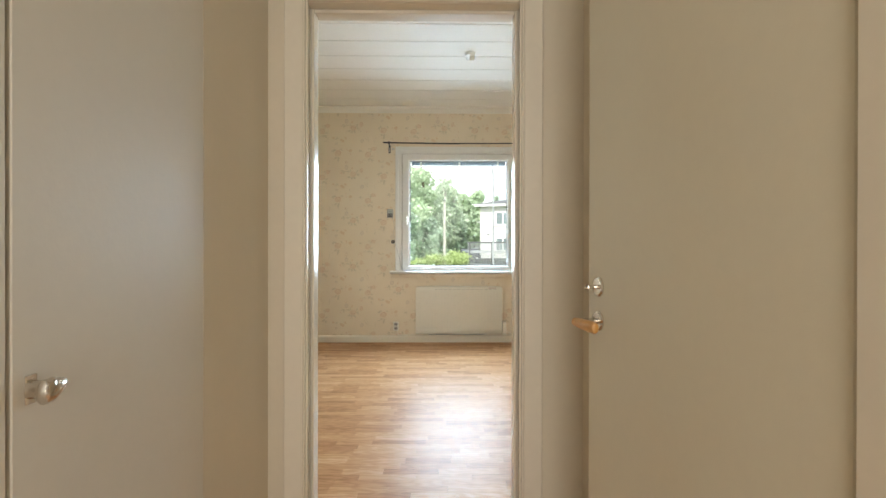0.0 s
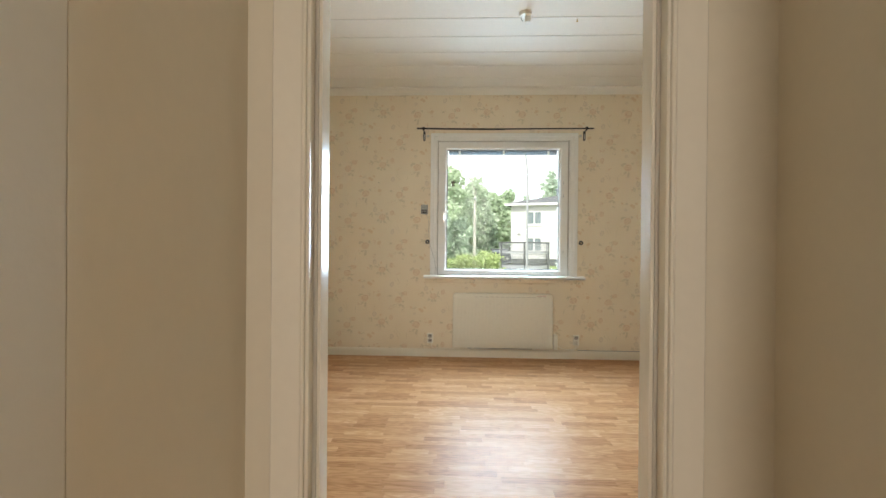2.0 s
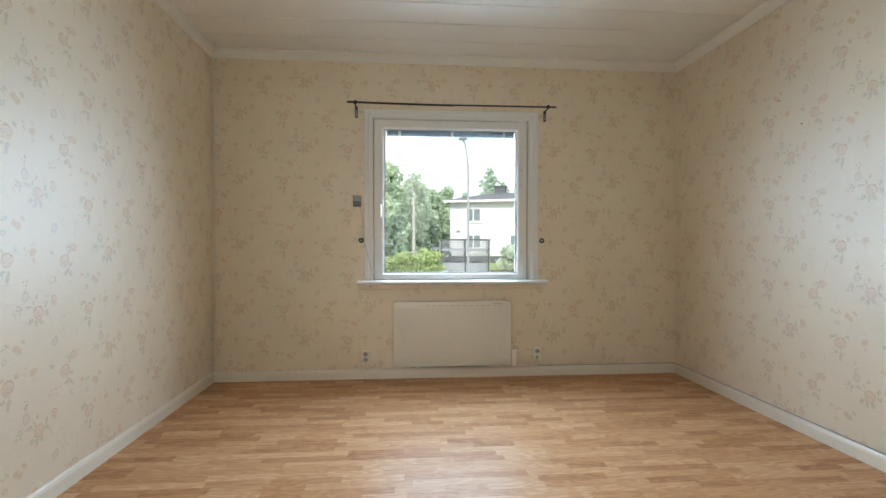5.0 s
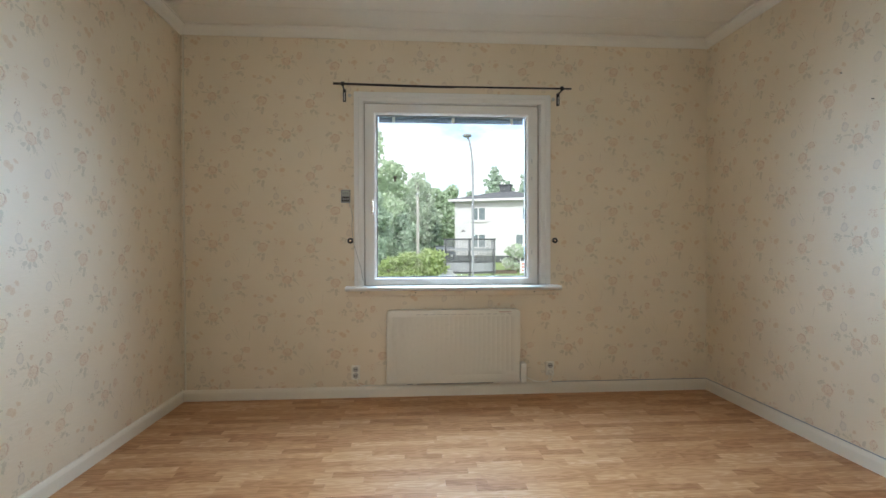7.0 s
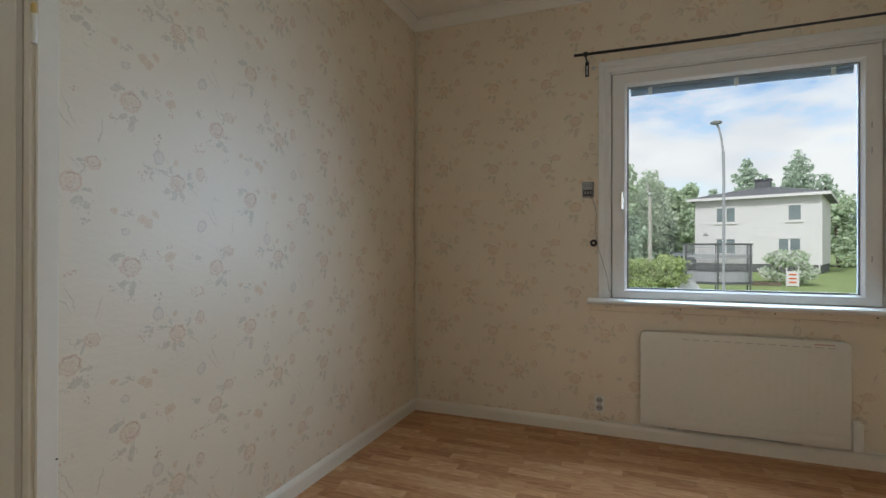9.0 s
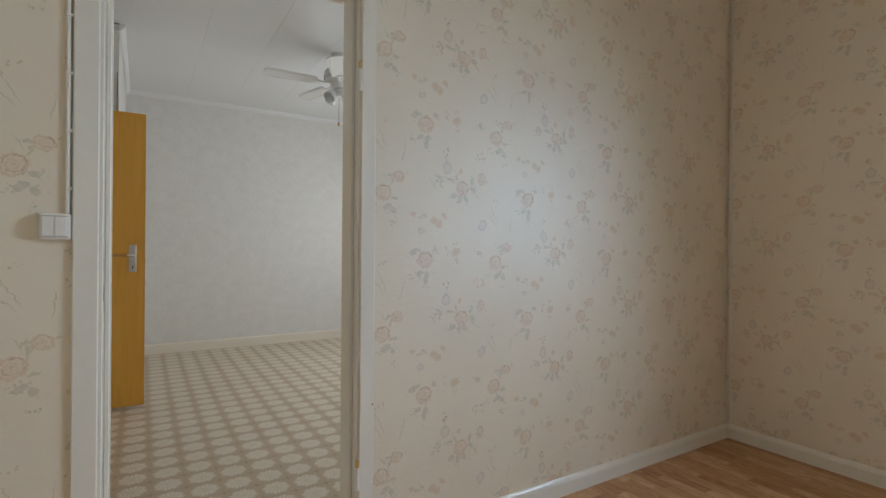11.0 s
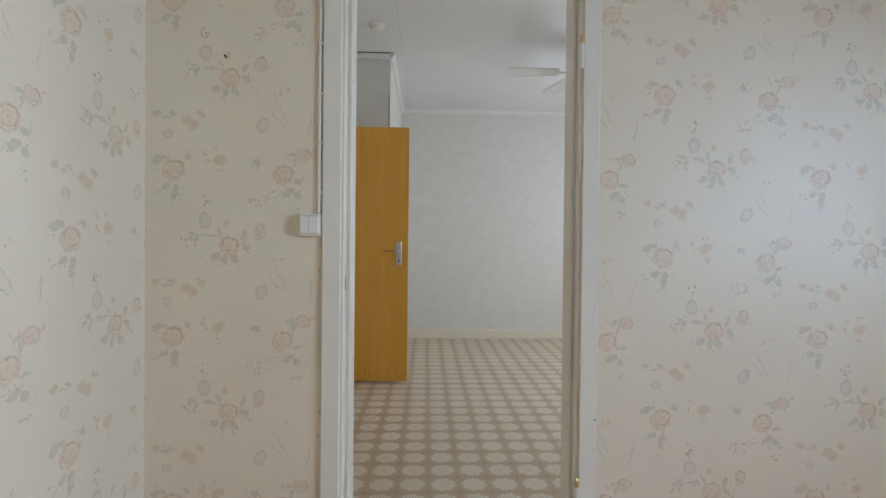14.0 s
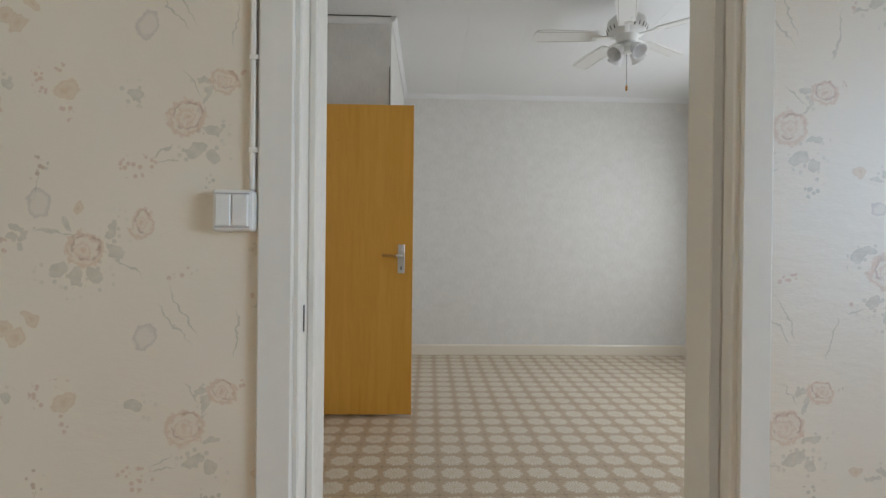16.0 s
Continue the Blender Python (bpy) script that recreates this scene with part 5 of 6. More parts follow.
part("slots", lathe(((0.0452, -0.0205), (0.0452, -0.0235), (0.038, -0.0235), (0.038, -0.0205)), (-3.49, 1.90, NEXT_C), "z", 28), GREY_PLASTIC, sm, "grey vent slots", True)
tagged(part("ceiling_nail", lathe(((0.003, 0), (0.003, -0.012), (0.007, -0.016), (0.004, -0.020)), (0.872, 3.60, CEIL), "z", 10), BRASS), "small brass screw hook in the ceiling board", "hook")

# ---------------------------------------------------------------- outdoors


def ground_z(y):
    return -1.25 + 0.75 * min(1, max(0, (y - 14) / 28))


bm = bmesh.new()
ys = [5.32, 10, 14, 18, 22, 26, 30, 34, 38, 42, 60, 120, 600, 2500]
xs = [-2500, -300, -60, -30, -15, -5, 5, 15, 30, 60, 300, 2500]
grid = [[bm.verts.new((x, y, ground_z(y))) for x in xs] for y in ys]
for r0, r1 in zip(grid, grid[1:]):
    for k in range(len(xs) - 1):
        bm.faces.new((r0[k], r0[k + 1], r1[k + 1], r1[k]))
structure("ground", bm, LAWN, "sloping green lawn outside the window", "lawn")
bm = bmesh.new()
pts = [(1.1, 15), (1.5, 22), (1.9, 30), (2.3, 40), (2.7, 52)]
L_ = [bm.verts.new((x - 0.1, y, ground_z(y) + 0.02)) for x, y in pts]
R_ = [bm.verts.new((x + 1.15, y, ground_z(y) + 0.02)) for x, y in pts]
for k in range(len(pts) - 1):
    bm.faces.new((L_[k], R_[k], R_[k + 1], L_[k + 1]))
structure("drive", bm, GRAVEL, "pale gravel drive beside the lawn", "drive")

# unseen grey ground, added so the lawn bounces less green indoors
bm = bmesh.new()
for x0, x1, y0, y1, lift in ((-80, 80, 5.3, 9.2, 0.03),):
    bm.faces.new([bm.verts.new((x, y, ground_z(y) + lift)) for x, y in ((x0, y0), (x1, y0), (x1, y1), (x0, y1))])
structure("pavement", bm, GRAVEL, "unseen grey gravel strip added to keep green bounce out of the room", "pavement")
bm = bmesh.new()
rd = [[bm.verts.new((x, y, ground_z(y) + 0.02)) for x in (-200, -20, 20, 200)] for y in (9.2, 14, 17.5)]
for r0, r1 in zip(rd, rd[1:]):
    for k in range(3):
        bm.faces.new((r0[k], r0[k + 1], r1[k + 1], r1[k]))
structure("road", bm, ASPHALT, "grey asphalt street in front of the house", "road")

# neighbouring house
HA = radians(-20)
HM = Matrix.Translation((4.4, 45.5, -0.5)) @ Matrix.Rotation(HA, 4, "Z")
house = thing("house", "white two-storey house with horizontal siding and a dark hipped roof", "house", (4.4, 45.5, -0.5))
house.rotation_euler = (0, 0, HA)
HW, HD, HE = 7.97, 8.6, 5.5


def hpart(name, bm, mat, parent, label=""):
    return door_part(name, bm, mat, parent, label)


hpart("plinth", boxes((0.05, HW - 0.05, 0.05, HD - 0.05, -0.8, 0.62)), PLINTH, house, "dark grey plinth")
wall = hpart("wall", boxes((0.02, HW - 0.02, 0.02, HD, 0.6, HE)), SIDING, house)
bm = bmesh.new()
for k in range(29):
    z0 = 0.62 + k * 0.168
    for x0, x1, y0, y1 in ((0.0, HW, -0.012, 0.02), (HW - 0.02, HW + 0.012, 0.0, HD), (-0.012, 0.02, 0.0, HD)):
        box(bm, x0, x1, y0, y1, z0, z0 + 0.158)
hpart("siding_boards", bm, SIDING, house, "overlapping white boards")
for x in (-0.02, HW - 0.10):
    hpart("corner_board", boxes((x, x + 0.12, -0.03, 0.02, 0.6, HE)), SIDING, house)
bm = bmesh.new()
o = 0.5
c = [(-o, -o), (HW + o, -o), (HW + o, HD + o), (-o, HD + o)]
lo = [bm.verts.new((x, y, HE - 0.02)) for x, y in c]
up = [bm.verts.new((x, y, HE + 0.16)) for x, y in c]
r0, r1 = bm.verts.new((HW / 2 - 0.4, HD / 2, HE + 1.25)), bm.verts.new((HW / 2 + 0.4, HD / 2, HE + 1.25))
bm.faces.new(lo)
for k in range(4):
    bm.faces.new((lo[k], lo[(k + 1) % 4], up[(k + 1) % 4], up[k]))
bm.faces.new((up[0], up[1], r1, r0)); bm.faces.new((up[1], up[2], r1)); bm.faces.new((up[2], up[3], r0, r1)); bm.faces.new((up[3], up[0], r0))
roof = hpart("roof", bm, ROOF, house, "dark low hipped roof")
hpart("eaves_board", boxes((-0.52, HW + 0.52, -0.53, -0.505, HE - 0.06, HE + 0.14), (HW + 0.505, HW + 0.53, -0.5, HD + 0.5, HE - 0.06, HE + 0.14)), SIDING, house)
hpart("chimney", boxes((HW / 2 - 0.55, HW / 2 + 0.45, HD / 2 - 0.45, HD / 2 + 0.45, HE + 0.8, HE + 1.75), (HW / 2 - 0.65, HW / 2 + 0.55, HD / 2 - 0.55, HD / 2 + 0.55, HE + 1.75, HE + 1.85)), ROOF, house, "dark chimney with a cap")
hpart("downpipe", boxes((HW - 0.16, HW - 0.08, -0.10, -0.03, 0.2, HE)), SIDING, house)


def house_window(s0, s1, z0, z1, parts):
    """z above the house's foot."""
    w = hpart("window", boxes((s0 - 0.14, s0, -0.07, 0.0, z0 - 0.12, z1 + 0.12), (s1, s1 + 0.14, -0.07, 0.0, z0 - 0.12, z1 + 0.12), (s0, s1, -0.07, 0.0, z1, z1 + 0.12), (s0 - 0.18, s1 + 0.18, -0.10, 0.0, z0 - 0.16, z0), *[(s0 + (s1 - s0) * k / parts - 0.06, s0 + (s1 - s0) * k / parts + 0.06, -0.06, 0.0, z0, z1) for k in range(1, parts)]), SIDING, house, "white window surround")
    for k in range(parts):
        p = hpart("pane", boxes((s0 + (s1 - s0) * k / parts + 0.03, s0 + (s1 - s0) * (k + 1) / parts - 0.03, -0.03, -0.012, z0 + 0.03, z1 - 0.03)), PANE_DARK, w)


house_window(1.50, 2.76, 3.77, 4.85, 2)
house_window(6.07, 6.82, 3.78, 4.83, 1)
house_window(1.50, 2.76, 1.35, 2.47, 2)
house_window(5.49, 6.78, 1.36, 2.46, 2)
hpart("name_bar", boxes((0.55, 0.95, -0.03, -0.013, 2.75, 2.82), (0.60, 0.85, -0.03, -0.013, 2.86, 2.92)), PLINTH, house, "small dark ornament")
hpart("wall_lamp", boxes((-0.35, -0.05, -0.1, 0.0, 3.95, 4.02)), SIDING, house)
hpart("cellar_vent", boxes((4.35, 4.95, -0.06, 0.04, -0.1, 0.35)), PALE_PAD, house)

# street lamp and pole with a lamp
sl = thing("street_lamp", "tall galvanised street lamp with a flat head", "street lamp", (2.62, 20.0, ground_z(20.0)))
x0, y0 = 2.62, 20.0
pl = [(x0, y0, ground_z(y0) - 0.3), (x0, y0, 1.0), (x0, y0, 3.4), (x0 - 0.02, y0, 4.3), (x0 - 0.07, y0, 4.75), (x0 - 0.14, y0, 5.08), (x0 - 0.20, y0, 5.20)]
part("pole", tube(pl[:4], 0.047, 10), GALV, sl, "", True)
part("arm", tube(pl[3:], 0.035, 8), GALV, sl, "", True)
part("lamp_head", lathe(((0.05, 0.06), (0.13, 0.045), (0.18, 0.0), (0.15, -0.05), (0.05, -0.075)), (x0 - 0.22, y0, 5.28), "z", 16), GALV, sl, "", True)
wp = thing("utility_pole", "weathered wooden pole with a small lamp", "pole", (0.84, 36.5, ground_z(36.5)))
part("pole", rod((0.84, 36.5, -1.2), (0.84, 36.5, 4.6), 0.13, 0.10, 10), POLE_WOOD, wp, "", True)
part("lamp_head", lathe(((0.06, 0.0), (0.13, 0.04), (0.12, 0.14), (0.05, 0.18)), (0.84, 36.4, 4.62), "z", 12), GALV, wp, "", True)

# trampoline with safety net
TX, TY = 3.30, 26.5
TZ = ground_z(TY)
tr = thing("trampoline", "round trampoline with a dark safety net", "trampoline", (TX, TY, TZ))
TR = 1.33
def circle_pts(r, z, n=28):
    return [(TX + r * math.cos(2 * math.pi * k / n), TY + r * math.sin(2 * math.pi * k / n), z) for k in range(n + 1)]
part("frame_ring", tube(circle_pts(TR, TZ + 0.62), 0.035, 6), GALV, tr)
part("edge_pad", lathe(((TR + 0.06, 0.0), (TR + 0.06, 0.05), (TR - 0.18, 0.05), (TR - 0.18, 0.0)), (TX, TY, TZ + 0.63), "z", 28), PLINTH, tr, "dark edge pad")
part("jumping_mat", lathe(((TR - 0.185, 0.0), (TR - 0.185, 0.008), (0.05, 0.006)), (TX, TY, TZ + 0.64), "z", 28), RUBBER, tr)
part("top_ring", tube(circle_pts(TR + 0.02, TZ + 2.30), 0.028, 6), PLINTH, tr)
part("net_band", lathe(((TR + 0.01, 0.0), (TR + 0.012, 0.10), (TR + 0.004, 0.10), (TR, 0.0)), (TX, TY, TZ + 1.72), "z", 28), NET, tr, "dark net band")
part("low_net_band", lathe(((TR + 0.01, 0.0), (TR + 0.012, 0.42), (TR + 0.004, 0.42), (TR, 0.0)), (TX, TY, TZ + 0.70), "z", 28), NET, tr, "dense dark lower net")
for k in range(6):
    a = 2 * math.pi * (k + 0.4) / 6
    cx, cy = TX + (TR + 0.07) * math.cos(a), TY + (TR + 0.07) * math.sin(a)
    part("post", rod((cx, cy, TZ), (cx, cy, TZ + 2.32), 0.03, 0.03, 8), PLINTH, tr)
bm = bmesh.new()
for k in range(90):
    a = 2 * math.pi * k / 90
    rod_between(bm, (TX + TR * math.cos(a), TY + TR * math.sin(a), TZ + 0.68), (TX + TR * math.cos(a), TY + TR * math.sin(a), TZ + 2.28), 0.007, 0.007, 3)
for k in range(16):
    z = TZ + 0.75 + 0.1 * k
    ring = [bm.verts.new(p) for p in circle_pts(TR, z, 24)[:-1]]
    ring2 = [bm.verts.new((x, y, zz + 0.014)) for x, y, zz in circle_pts(TR, z, 24)[:-1]]
    for j in range(24):
        bm.faces.new((ring[j], ring[(j + 1) % 24], ring2[(j + 1) % 24], ring2[j]))
tagged(part("net", bm, NET, tr, "see-through black netting"), kind="stuff")
for bx, by, col_ in ((-0.5, -0.3, BLOSSOM), (0.35, -0.5, PALE_PAD), (0.65, -0.2, BLOSSOM)):
    bm = bmesh.new()
    bmesh.ops.create_icosphere(bm, subdivisions=2, radius=0.13, matrix=Matrix.Translation((TX + bx, TY + by, TZ + 0.77)))
    for v in bm.verts:
        v.co += Vector((noise.noise(v.co * 9), noise.noise(v.co * 9 + Vector((5, 0, 0))), 0)) * 0.02
    tagged(part("ball", bm, col_), "pale play ball lying on the trampoline", "ball", "balls on the trampoline")

# play slide board and a low bed on the lawn
sg = thing("garden_board", "white board with orange bars standing on the lawn", "sign", (7.5, 32.0, ground_z(32)))
gz = ground_z(32)
part("board", boxes((7.25, 7.75, 31.98, 32.02, gz + 0.05, gz + 0.80), bevel=0.01), SIDING, sg)
for k in range(3):
    part("bar", boxes((7.34, 7.66, 31.965, 31.979, gz + 0.20 + 0.2 * k, gz + 0.28 + 0.2 * k)), ORANGE, sg)
for x in (7.22, 7.74):
    part("post", boxes((x, x + 0.05, 32.021, 32.06, gz - 0.1, gz + 1.0)), SIDING, sg)
bd = thing("planting_bed", "low brown planting bed on the lawn", "planting bed", (6.7, 32.5, gz))
part("frame", boxes((5.7, 7.1, 32.3, 32.4, gz - 0.05, gz + 0.18), (5.7, 7.1, 33.6, 33.7, gz - 0.05, gz + 0.18), (5.7, 5.8, 32.4, 33.6, gz - 0.05, gz + 0.18), (7.0, 7.1, 32.4, 33.6, gz - 0.05, gz + 0.18)), BARK, bd)
part("soil", boxes((5.8, 7.0, 32.4, 33.6, gz - 0.05, gz + 0.10)), SUBFLOOR, bd)
tk = thing("stone_trough", "pale tapered concrete planter on the lawn", "planter", (1.85, 24.5, ground_z(24.5)))
bm = bmesh.new()
bmesh.ops.create_cone(bm, cap_ends=True, segments=4, radius1=0.62, radius2=0.42, depth=0.9, matrix=Matrix.Translation((1.95, 24.5, ground_z(24.5) + 0.40)) @ Matrix.Rotation(radians(45), 4, "Z"))
bmesh.ops.bevel(bm, geom=list(bm.edges), offset=0.03, segments=2, affect="EDGES")
part("body", bm, PALE_PAD, tk)

# dark car parked far off beside the house
car = thing("car", "dark parked car with a pale windscreen", "car", (3.15, 43.0, -0.5))
bm = bmesh.new()
side = [(-2.1, 0.30), (-2.1, 0.75), (-1.9, 0.95), (-1.2, 1.02), (-0.6, 1.48), (0.9, 1.52), (1.7, 1.05), (2.05, 0.95), (2.1, 0.3)]
for sx in (-0.85, 0.85):
    bm.faces.new([bm.verts.new((3.15 + sx * (0.86 if z > 1.1 else 1), 43.0 + y, -0.5 + z)) for y, z in side])
bm.verts.ensure_lookup_table()
n = len(side)
for k in range(n):
    bm.faces.new((bm.verts[k], bm.verts[(k + 1) % n], bm.verts[n + (k + 1) % n], bm.verts[n + k]))
part("body", bm, CAR_DARK, car)
part("windscreen", boxes((2.50, 3.80, 42.02, 42.06, 0.58, 0.90)), BLIND, car)
for sx in (-0.8, 0.72):
    for sy in (-1.3, 1.35):
        w = part("wheel", lathe(((0.30, 0.0), (0.31, 0.04), (0.31, 0.14), (0.28, 0.18)), (3.15 + sx - 0.05, 43.0 + sy, -0.19), "x", 18), RUBBER, car)
        part("rim", lathe(((0.18, -0.004), (0.18, 0.005)), (3.15 + sx - 0.055, 43.0 + sy, -0.19), "x", 14), GALV, w)
for sx in (-0.62, 0.42):
    part("headlight", boxes((3.15 + sx, 3.15 + sx + 0.22, 40.885, 40.93, 0.12, 0.28), bevel=0.02), BLOSSOM, car)


def leaf_cloud(blobs, count, size, rng, squash=1.0):
    """Many small leaf blades scattered through lumpy blobs (x, y, z, rx, ry, rz)."""
    vs, fs = [], []
    vol = np.array([b[3] * b[4] * b[5] for b in blobs]) ** 0.8
    vol = vol / vol.sum()
    for b, share in zip(blobs, vol):
        k = max(6, int(count * share))
        d = rng.normal(size=(k, 3))
        d /= np.linalg.norm(d, axis=1)[:, None]
        r = rng.uniform(0.35, 1.0, k) ** 0.45
        r *= 1 + 0.18 * np.sin(d[:, 0] * 7 + b[0]) * np.sin(d[:, 2] * 6 + b[2]) + rng.normal(0, 0.07, k)
        c = np.array(b[:3]) + d * r[:, None] * np.array(b[3:])
        u = rng.normal(size=(k, 3))
        u /= np.linalg.norm(u, axis=1)[:, None]
        w = np.cross(u, rng.normal(size=(k, 3)))
        w /= np.linalg.norm(w, axis=1)[:, None]
        s = size * rng.uniform(0.6, 1.3, k)[:, None]
        for c0, u0, w0 in zip(c, u * s, w * s * 0.6):
            i = len(vs)
            vs += [c0 - u0, c0 + w0, c0 + u0, c0 - w0]
            fs.append((i, i + 1, i + 2, i + 3))
    me = bpy.data.meshes.new("crown")
    me.from_pydata([tuple(v) for v in vs], [], fs)
    return me


def mesh_part(name, me, mat, parent, label="", kind=""):
    me.materials.append(mat)
    ob = new(name, me)
    ob.parent = parent
    ob.matrix_parent_inverse = Matrix.Translation(-parent.matrix_basis.translation)
    if label:
        ob["label"] = label
    return ob


def broadleaf(x, y, top, width, mat, bark, seed, label, count=2600, size=0.20, name="tree", low=0.22):
    rng = np.random.default_rng(seed)
    z = ground_z(y)
    h = top - z
    t = thing(name, label, "tree", (x, y, z), "trees behind the garden")
    part("trunk", tube([(x, y, z - 0.3), (x + rng.normal(0, 0.1), y, z + h * 0.3), (x + rng.normal(0, 0.2), y, z + h * 0.6), (x + rng.normal(0, 0.2), y, z + h * 0.86)], 0.05 + 0.012 * h, 7), bark, t, "", True)
    blobs = []
    for k in range(26):
        f = low + (1 - low) * (k + rng.uniform(0, 0.8)) / 26
        span = width * (0.55 + 0.45 * math.sin(math.pi * min(1, 0.15 + f * 0.8)))
        a = rng.uniform(0, 2 * math.pi)
        rr = span * 0.5 * rng.uniform(0.2, 1.0) * (1.2 - f * 0.75)
        s = width * rng.uniform(0.15, 0.27) * (1.2 - 0.5 * f)
        bx, by, bz = x + rr * math.cos(a), y + rr * math.sin(a), z + h * f - s * 0.4
        blobs.append((bx, by, bz, s, s, s * 0.85))
        if k % 3 == 0:
            part("limb", tube([(x, y, z + h * f * 0.6), ((x + bx) / 2, (y + by) / 2, z + h * f * 0.85), (bx, by, bz)], 0.035, 5), bark, t)
    mesh_part("crown", leaf_cloud(blobs, count, size, rng), mat, t)
    return t


def conifer(x, y, top, width, seed, label, count=6500):
    rng = np.random.default_rng(seed)
    z = ground_z(y)
    h = top - z
    t = thing("pine_tree", label, "tree", (x, y, z), "trees behind the garden")
    part("trunk", rod((x, y, z - 0.3), (x, y, top - 0.2), 0.2, 0.03, 8), BARK, t)
    blobs = []
    for k in range(20):
        f = 0.22 + 0.78 * k / 19
        r = width * 0.5 * (1.04 - f) ** 0.75 * rng.uniform(0.75, 1.15) + 0.10
        a0 = rng.uniform(0, 2 * math.pi)
        for m in range(4):
            a = a0 + m * math.pi / 2 + rng.normal(0, 0.25)
            q = r * rng.uniform(0.8, 1.15)
            blobs.append((x + q * 0.55 * math.cos(a), y + q * 0.55 * math.sin(a), z + h * f - q * 0.16, q * 0.48, q * 0.48, h * 0.026))
        if k % 4 == 0:
            part("limb", rod((x, y, z + h * f - 0.2), (x + r * math.cos(a), y + r * math.sin(a), z + h * f - 0.2), 0.04, 0.015, 5), BARK, t)
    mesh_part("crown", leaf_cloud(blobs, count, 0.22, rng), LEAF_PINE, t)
    return t


def shrub(name, x, y, w, h, mat, seed, label, count, size, blossom=0):
    rng = np.random.default_rng(seed)
    z = ground_z(y)
    t = thing(name, label, "shrub", (x, y, z), "shrubs in the garden")
    blobs = []
    for k in range(12):
        f = rng.uniform(0.15, 0.82)
        blobs.append((x + rng.uniform(-0.36, 0.36) * w * (1.2 - f * 0.5), y + rng.uniform(-0.25, 0.25) * w, z + h * f, w * rng.uniform(0.16, 0.24), w * 0.2, h * rng.uniform(0.14, 0.22)))
    for k in range(5):
        part("stem", tube([(x + rng.uniform(-0.1, 0.1), y, z - 0.1), (x + rng.uniform(-0.2, 0.2) * w, y, z + h * 0.4), (x + rng.uniform(-0.3, 0.3) * w, y, z + h * 0.75)], 0.02, 5), BARK, t)
    mesh_part("foliage", leaf_cloud(blobs, count, size, rng), mat, t)
    if blossom:
        mesh_part("blossom", leaf_cloud([(b[0], b[1], b[2], b[3] * 1.06, b[4] * 1.06, b[5] * 1.06) for b in blobs], blossom, size * 0.9, rng), BLOSSOM, t, "white flower heads")
    return t


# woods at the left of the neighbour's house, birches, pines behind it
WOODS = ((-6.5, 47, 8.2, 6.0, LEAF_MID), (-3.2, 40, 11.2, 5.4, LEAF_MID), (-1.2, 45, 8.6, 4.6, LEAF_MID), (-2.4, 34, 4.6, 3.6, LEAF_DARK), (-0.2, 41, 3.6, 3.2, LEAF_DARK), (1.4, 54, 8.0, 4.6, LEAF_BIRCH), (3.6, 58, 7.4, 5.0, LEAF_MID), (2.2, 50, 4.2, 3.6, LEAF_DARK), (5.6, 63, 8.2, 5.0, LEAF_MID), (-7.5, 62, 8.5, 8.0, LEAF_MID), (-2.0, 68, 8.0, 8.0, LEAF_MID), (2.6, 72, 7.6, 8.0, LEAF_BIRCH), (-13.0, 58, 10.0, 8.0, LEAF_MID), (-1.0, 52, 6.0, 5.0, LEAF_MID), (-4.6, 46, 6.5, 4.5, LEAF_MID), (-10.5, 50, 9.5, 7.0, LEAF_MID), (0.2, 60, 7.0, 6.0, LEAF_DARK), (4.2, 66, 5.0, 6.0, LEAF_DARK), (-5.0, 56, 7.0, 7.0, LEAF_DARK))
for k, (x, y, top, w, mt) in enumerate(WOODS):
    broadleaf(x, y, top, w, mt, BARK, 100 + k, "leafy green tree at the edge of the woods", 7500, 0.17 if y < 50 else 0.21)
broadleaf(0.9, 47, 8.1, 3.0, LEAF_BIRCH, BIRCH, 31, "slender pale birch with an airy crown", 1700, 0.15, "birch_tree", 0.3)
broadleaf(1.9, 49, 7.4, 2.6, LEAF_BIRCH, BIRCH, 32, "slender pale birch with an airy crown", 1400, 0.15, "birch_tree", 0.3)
for k, (x, y, top, w) in enumerate(((11.2, 63, 10.8, 8.5), (16.3, 65, 11.8, 9.0), (13.9, 68, 9.6, 9.0), (19.0, 66, 9.2, 9.0), (8.4, 66, 8.0, 7.5), (22.5, 62, 10.2, 9.0), (24.5, 58, 11.0, 8.0))):
    conifer(x, y, top, w, 200 + k, "tall pine behind the neighbouring house")
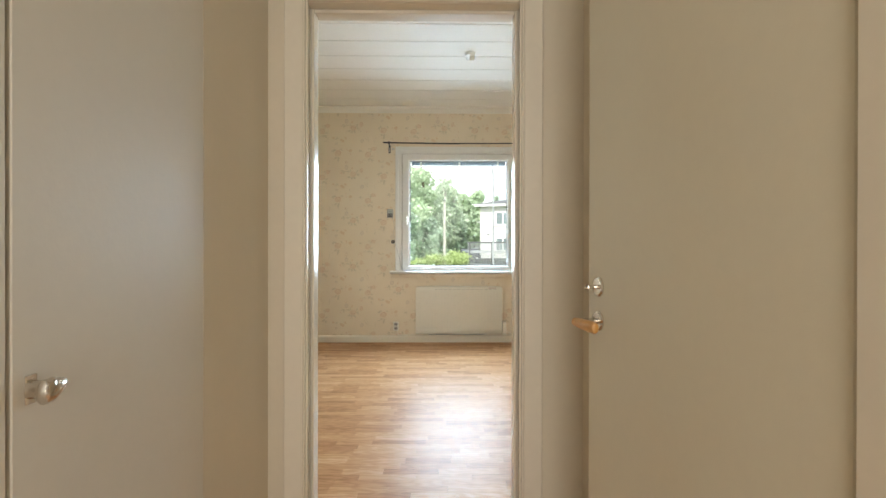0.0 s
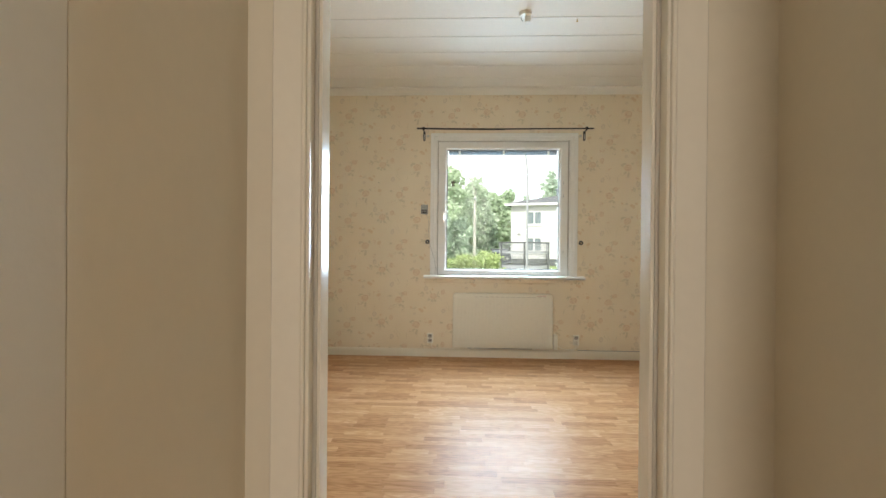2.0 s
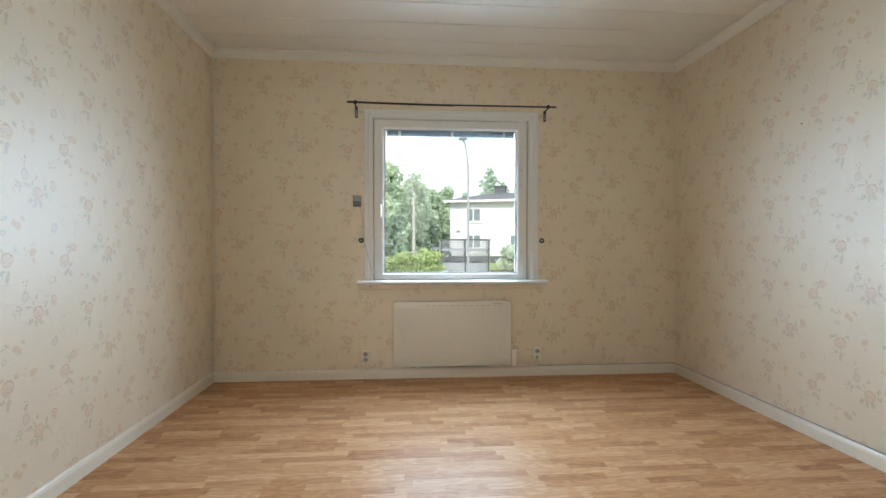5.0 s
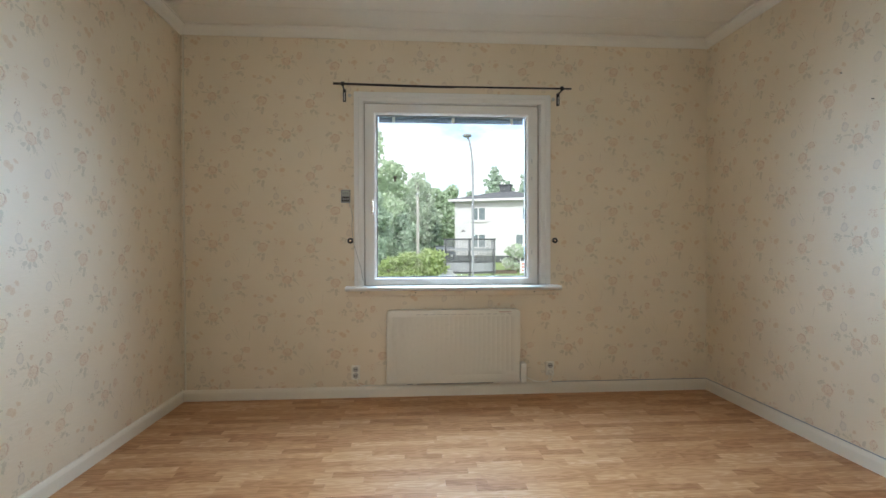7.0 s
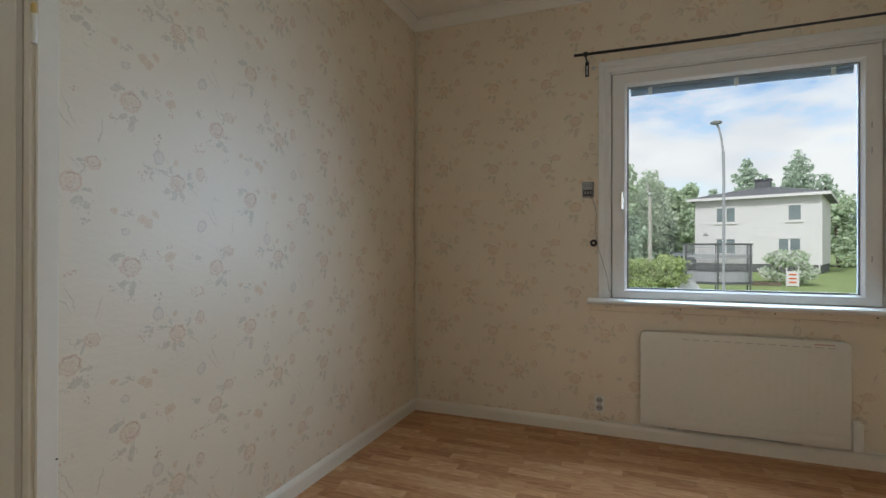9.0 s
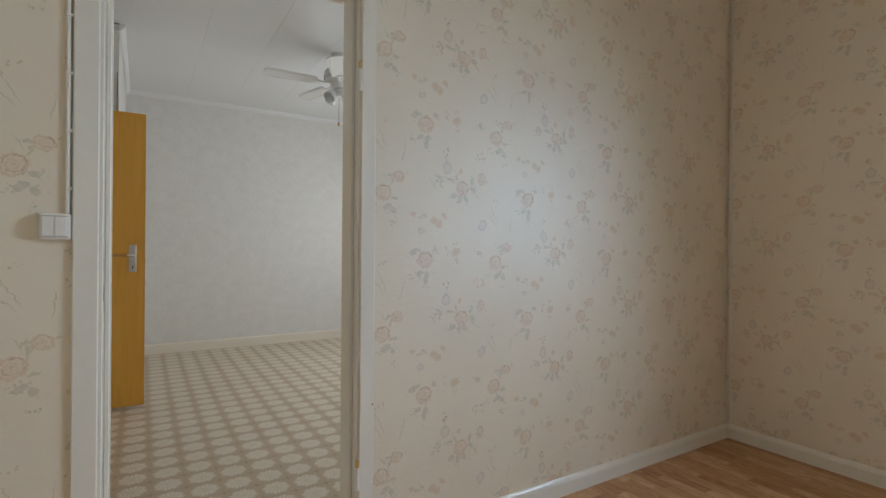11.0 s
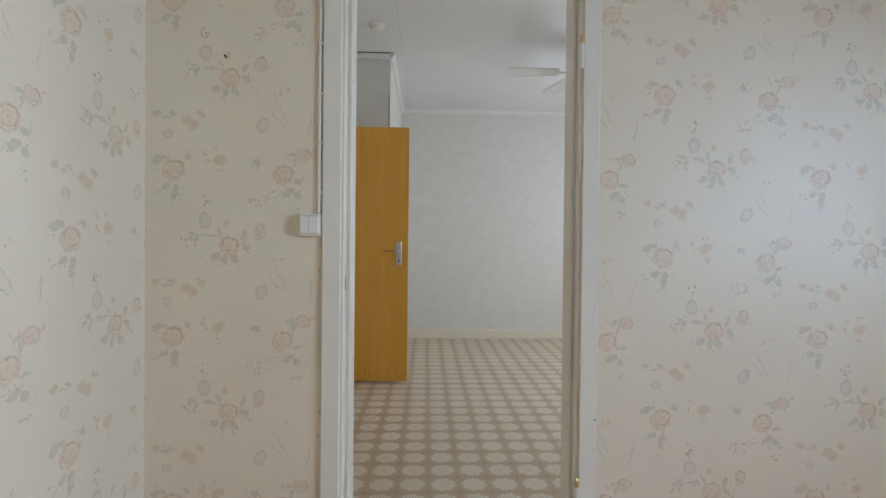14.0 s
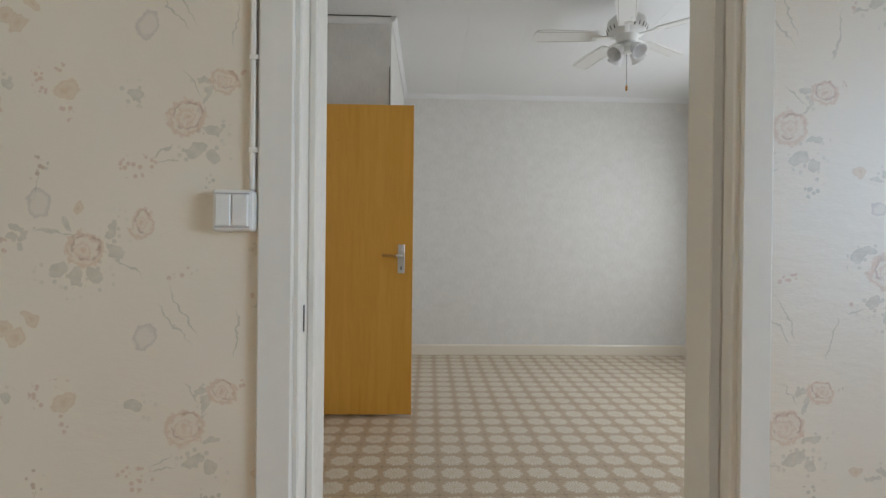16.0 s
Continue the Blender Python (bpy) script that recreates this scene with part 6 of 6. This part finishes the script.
for k, (x, y, top, w) in enumerate(((18.2, 60, 6.4, 6.0), (21.5, 56, 5.6, 5.6), (24.5, 53, 6.4, 6.0))):
    broadleaf(x, y, top, w, LEAF_MID, BARK, 300 + k, "leafy green tree beside the house", 2200, 0.24)
shrub("hedge", 0.75, 24.5, 2.6, 1.9, LEAF_LIGHT, 41, "rounded light green shrub on the lawn", 3200, 0.075)
shrub("hedge", -0.5, 25.0, 2.4, 1.7, LEAF_LIGHT, 42, "rounded light green shrub on the lawn", 2600, 0.075)
shrub("garden_shrub", 0.10, 20.5, 0.9, 1.25, LEAF_LIGHT, 43, "bright yellow-green garden shrub", 1300, 0.06)
shrub("flowering_shrub", 7.55, 33.5, 2.5, 1.9, LEAF_MID, 44, "shrub covered in white blossom", 2200, 0.09, 1500)

# ---------------------------------------------------------------- laminate floor strips
floor = structure("floor", boxes((XW, XE, YT, YN, -0.06, -0.0085)), SUBFLOOR, "beech laminate floor of narrow staggered strips", "floor")
SW, ST = 0.060, 0.008
shared = {}


def strip_mesh(length):
    key = round(length, 3)
    if key not in shared:
        shared[key] = finish(box(bmesh.new(), -length / 2 + 0.0003, length / 2 - 0.0003, -SW / 2 + 0.0003, SW / 2 - 0.0003, -ST, 0.0, 0.0), "strip", LAMINATE)
    return shared[key]


rng = random.Random(7)
rest = bmesh.new()
made = 0
rows = int((YN - YT) / SW) + 1
for r in range(rows):
    y = YN - SW * (r + 0.5)
    x = XW - rng.uniform(0.0, 0.36)
    while x < XE - 0.002:
        length = rng.choice((0.20, 0.235, 0.27, 0.30, 0.335))
        a, b = max(x, XW), min(x + length, XE)
        if b - a > 0.004:
            whole = abs((b - a) - length) < 1e-6
            if whole and made < 296 and 2.75 < y < 4.30:
                ob = new("strip", strip_mesh(length))
                ob.parent = floor
                ob.location = ((a + b) / 2, y, 0)
                made += 1
            else:
                box(rest, a + 0.0003, b - 0.0003, max(y - SW / 2 + 0.0003, YT), y + SW / 2 - 0.0003, -ST, 0.0)
        x += length
tagged(part("strips", rest, LAMINATE, None), "", "", "", "stuff").parent = floor
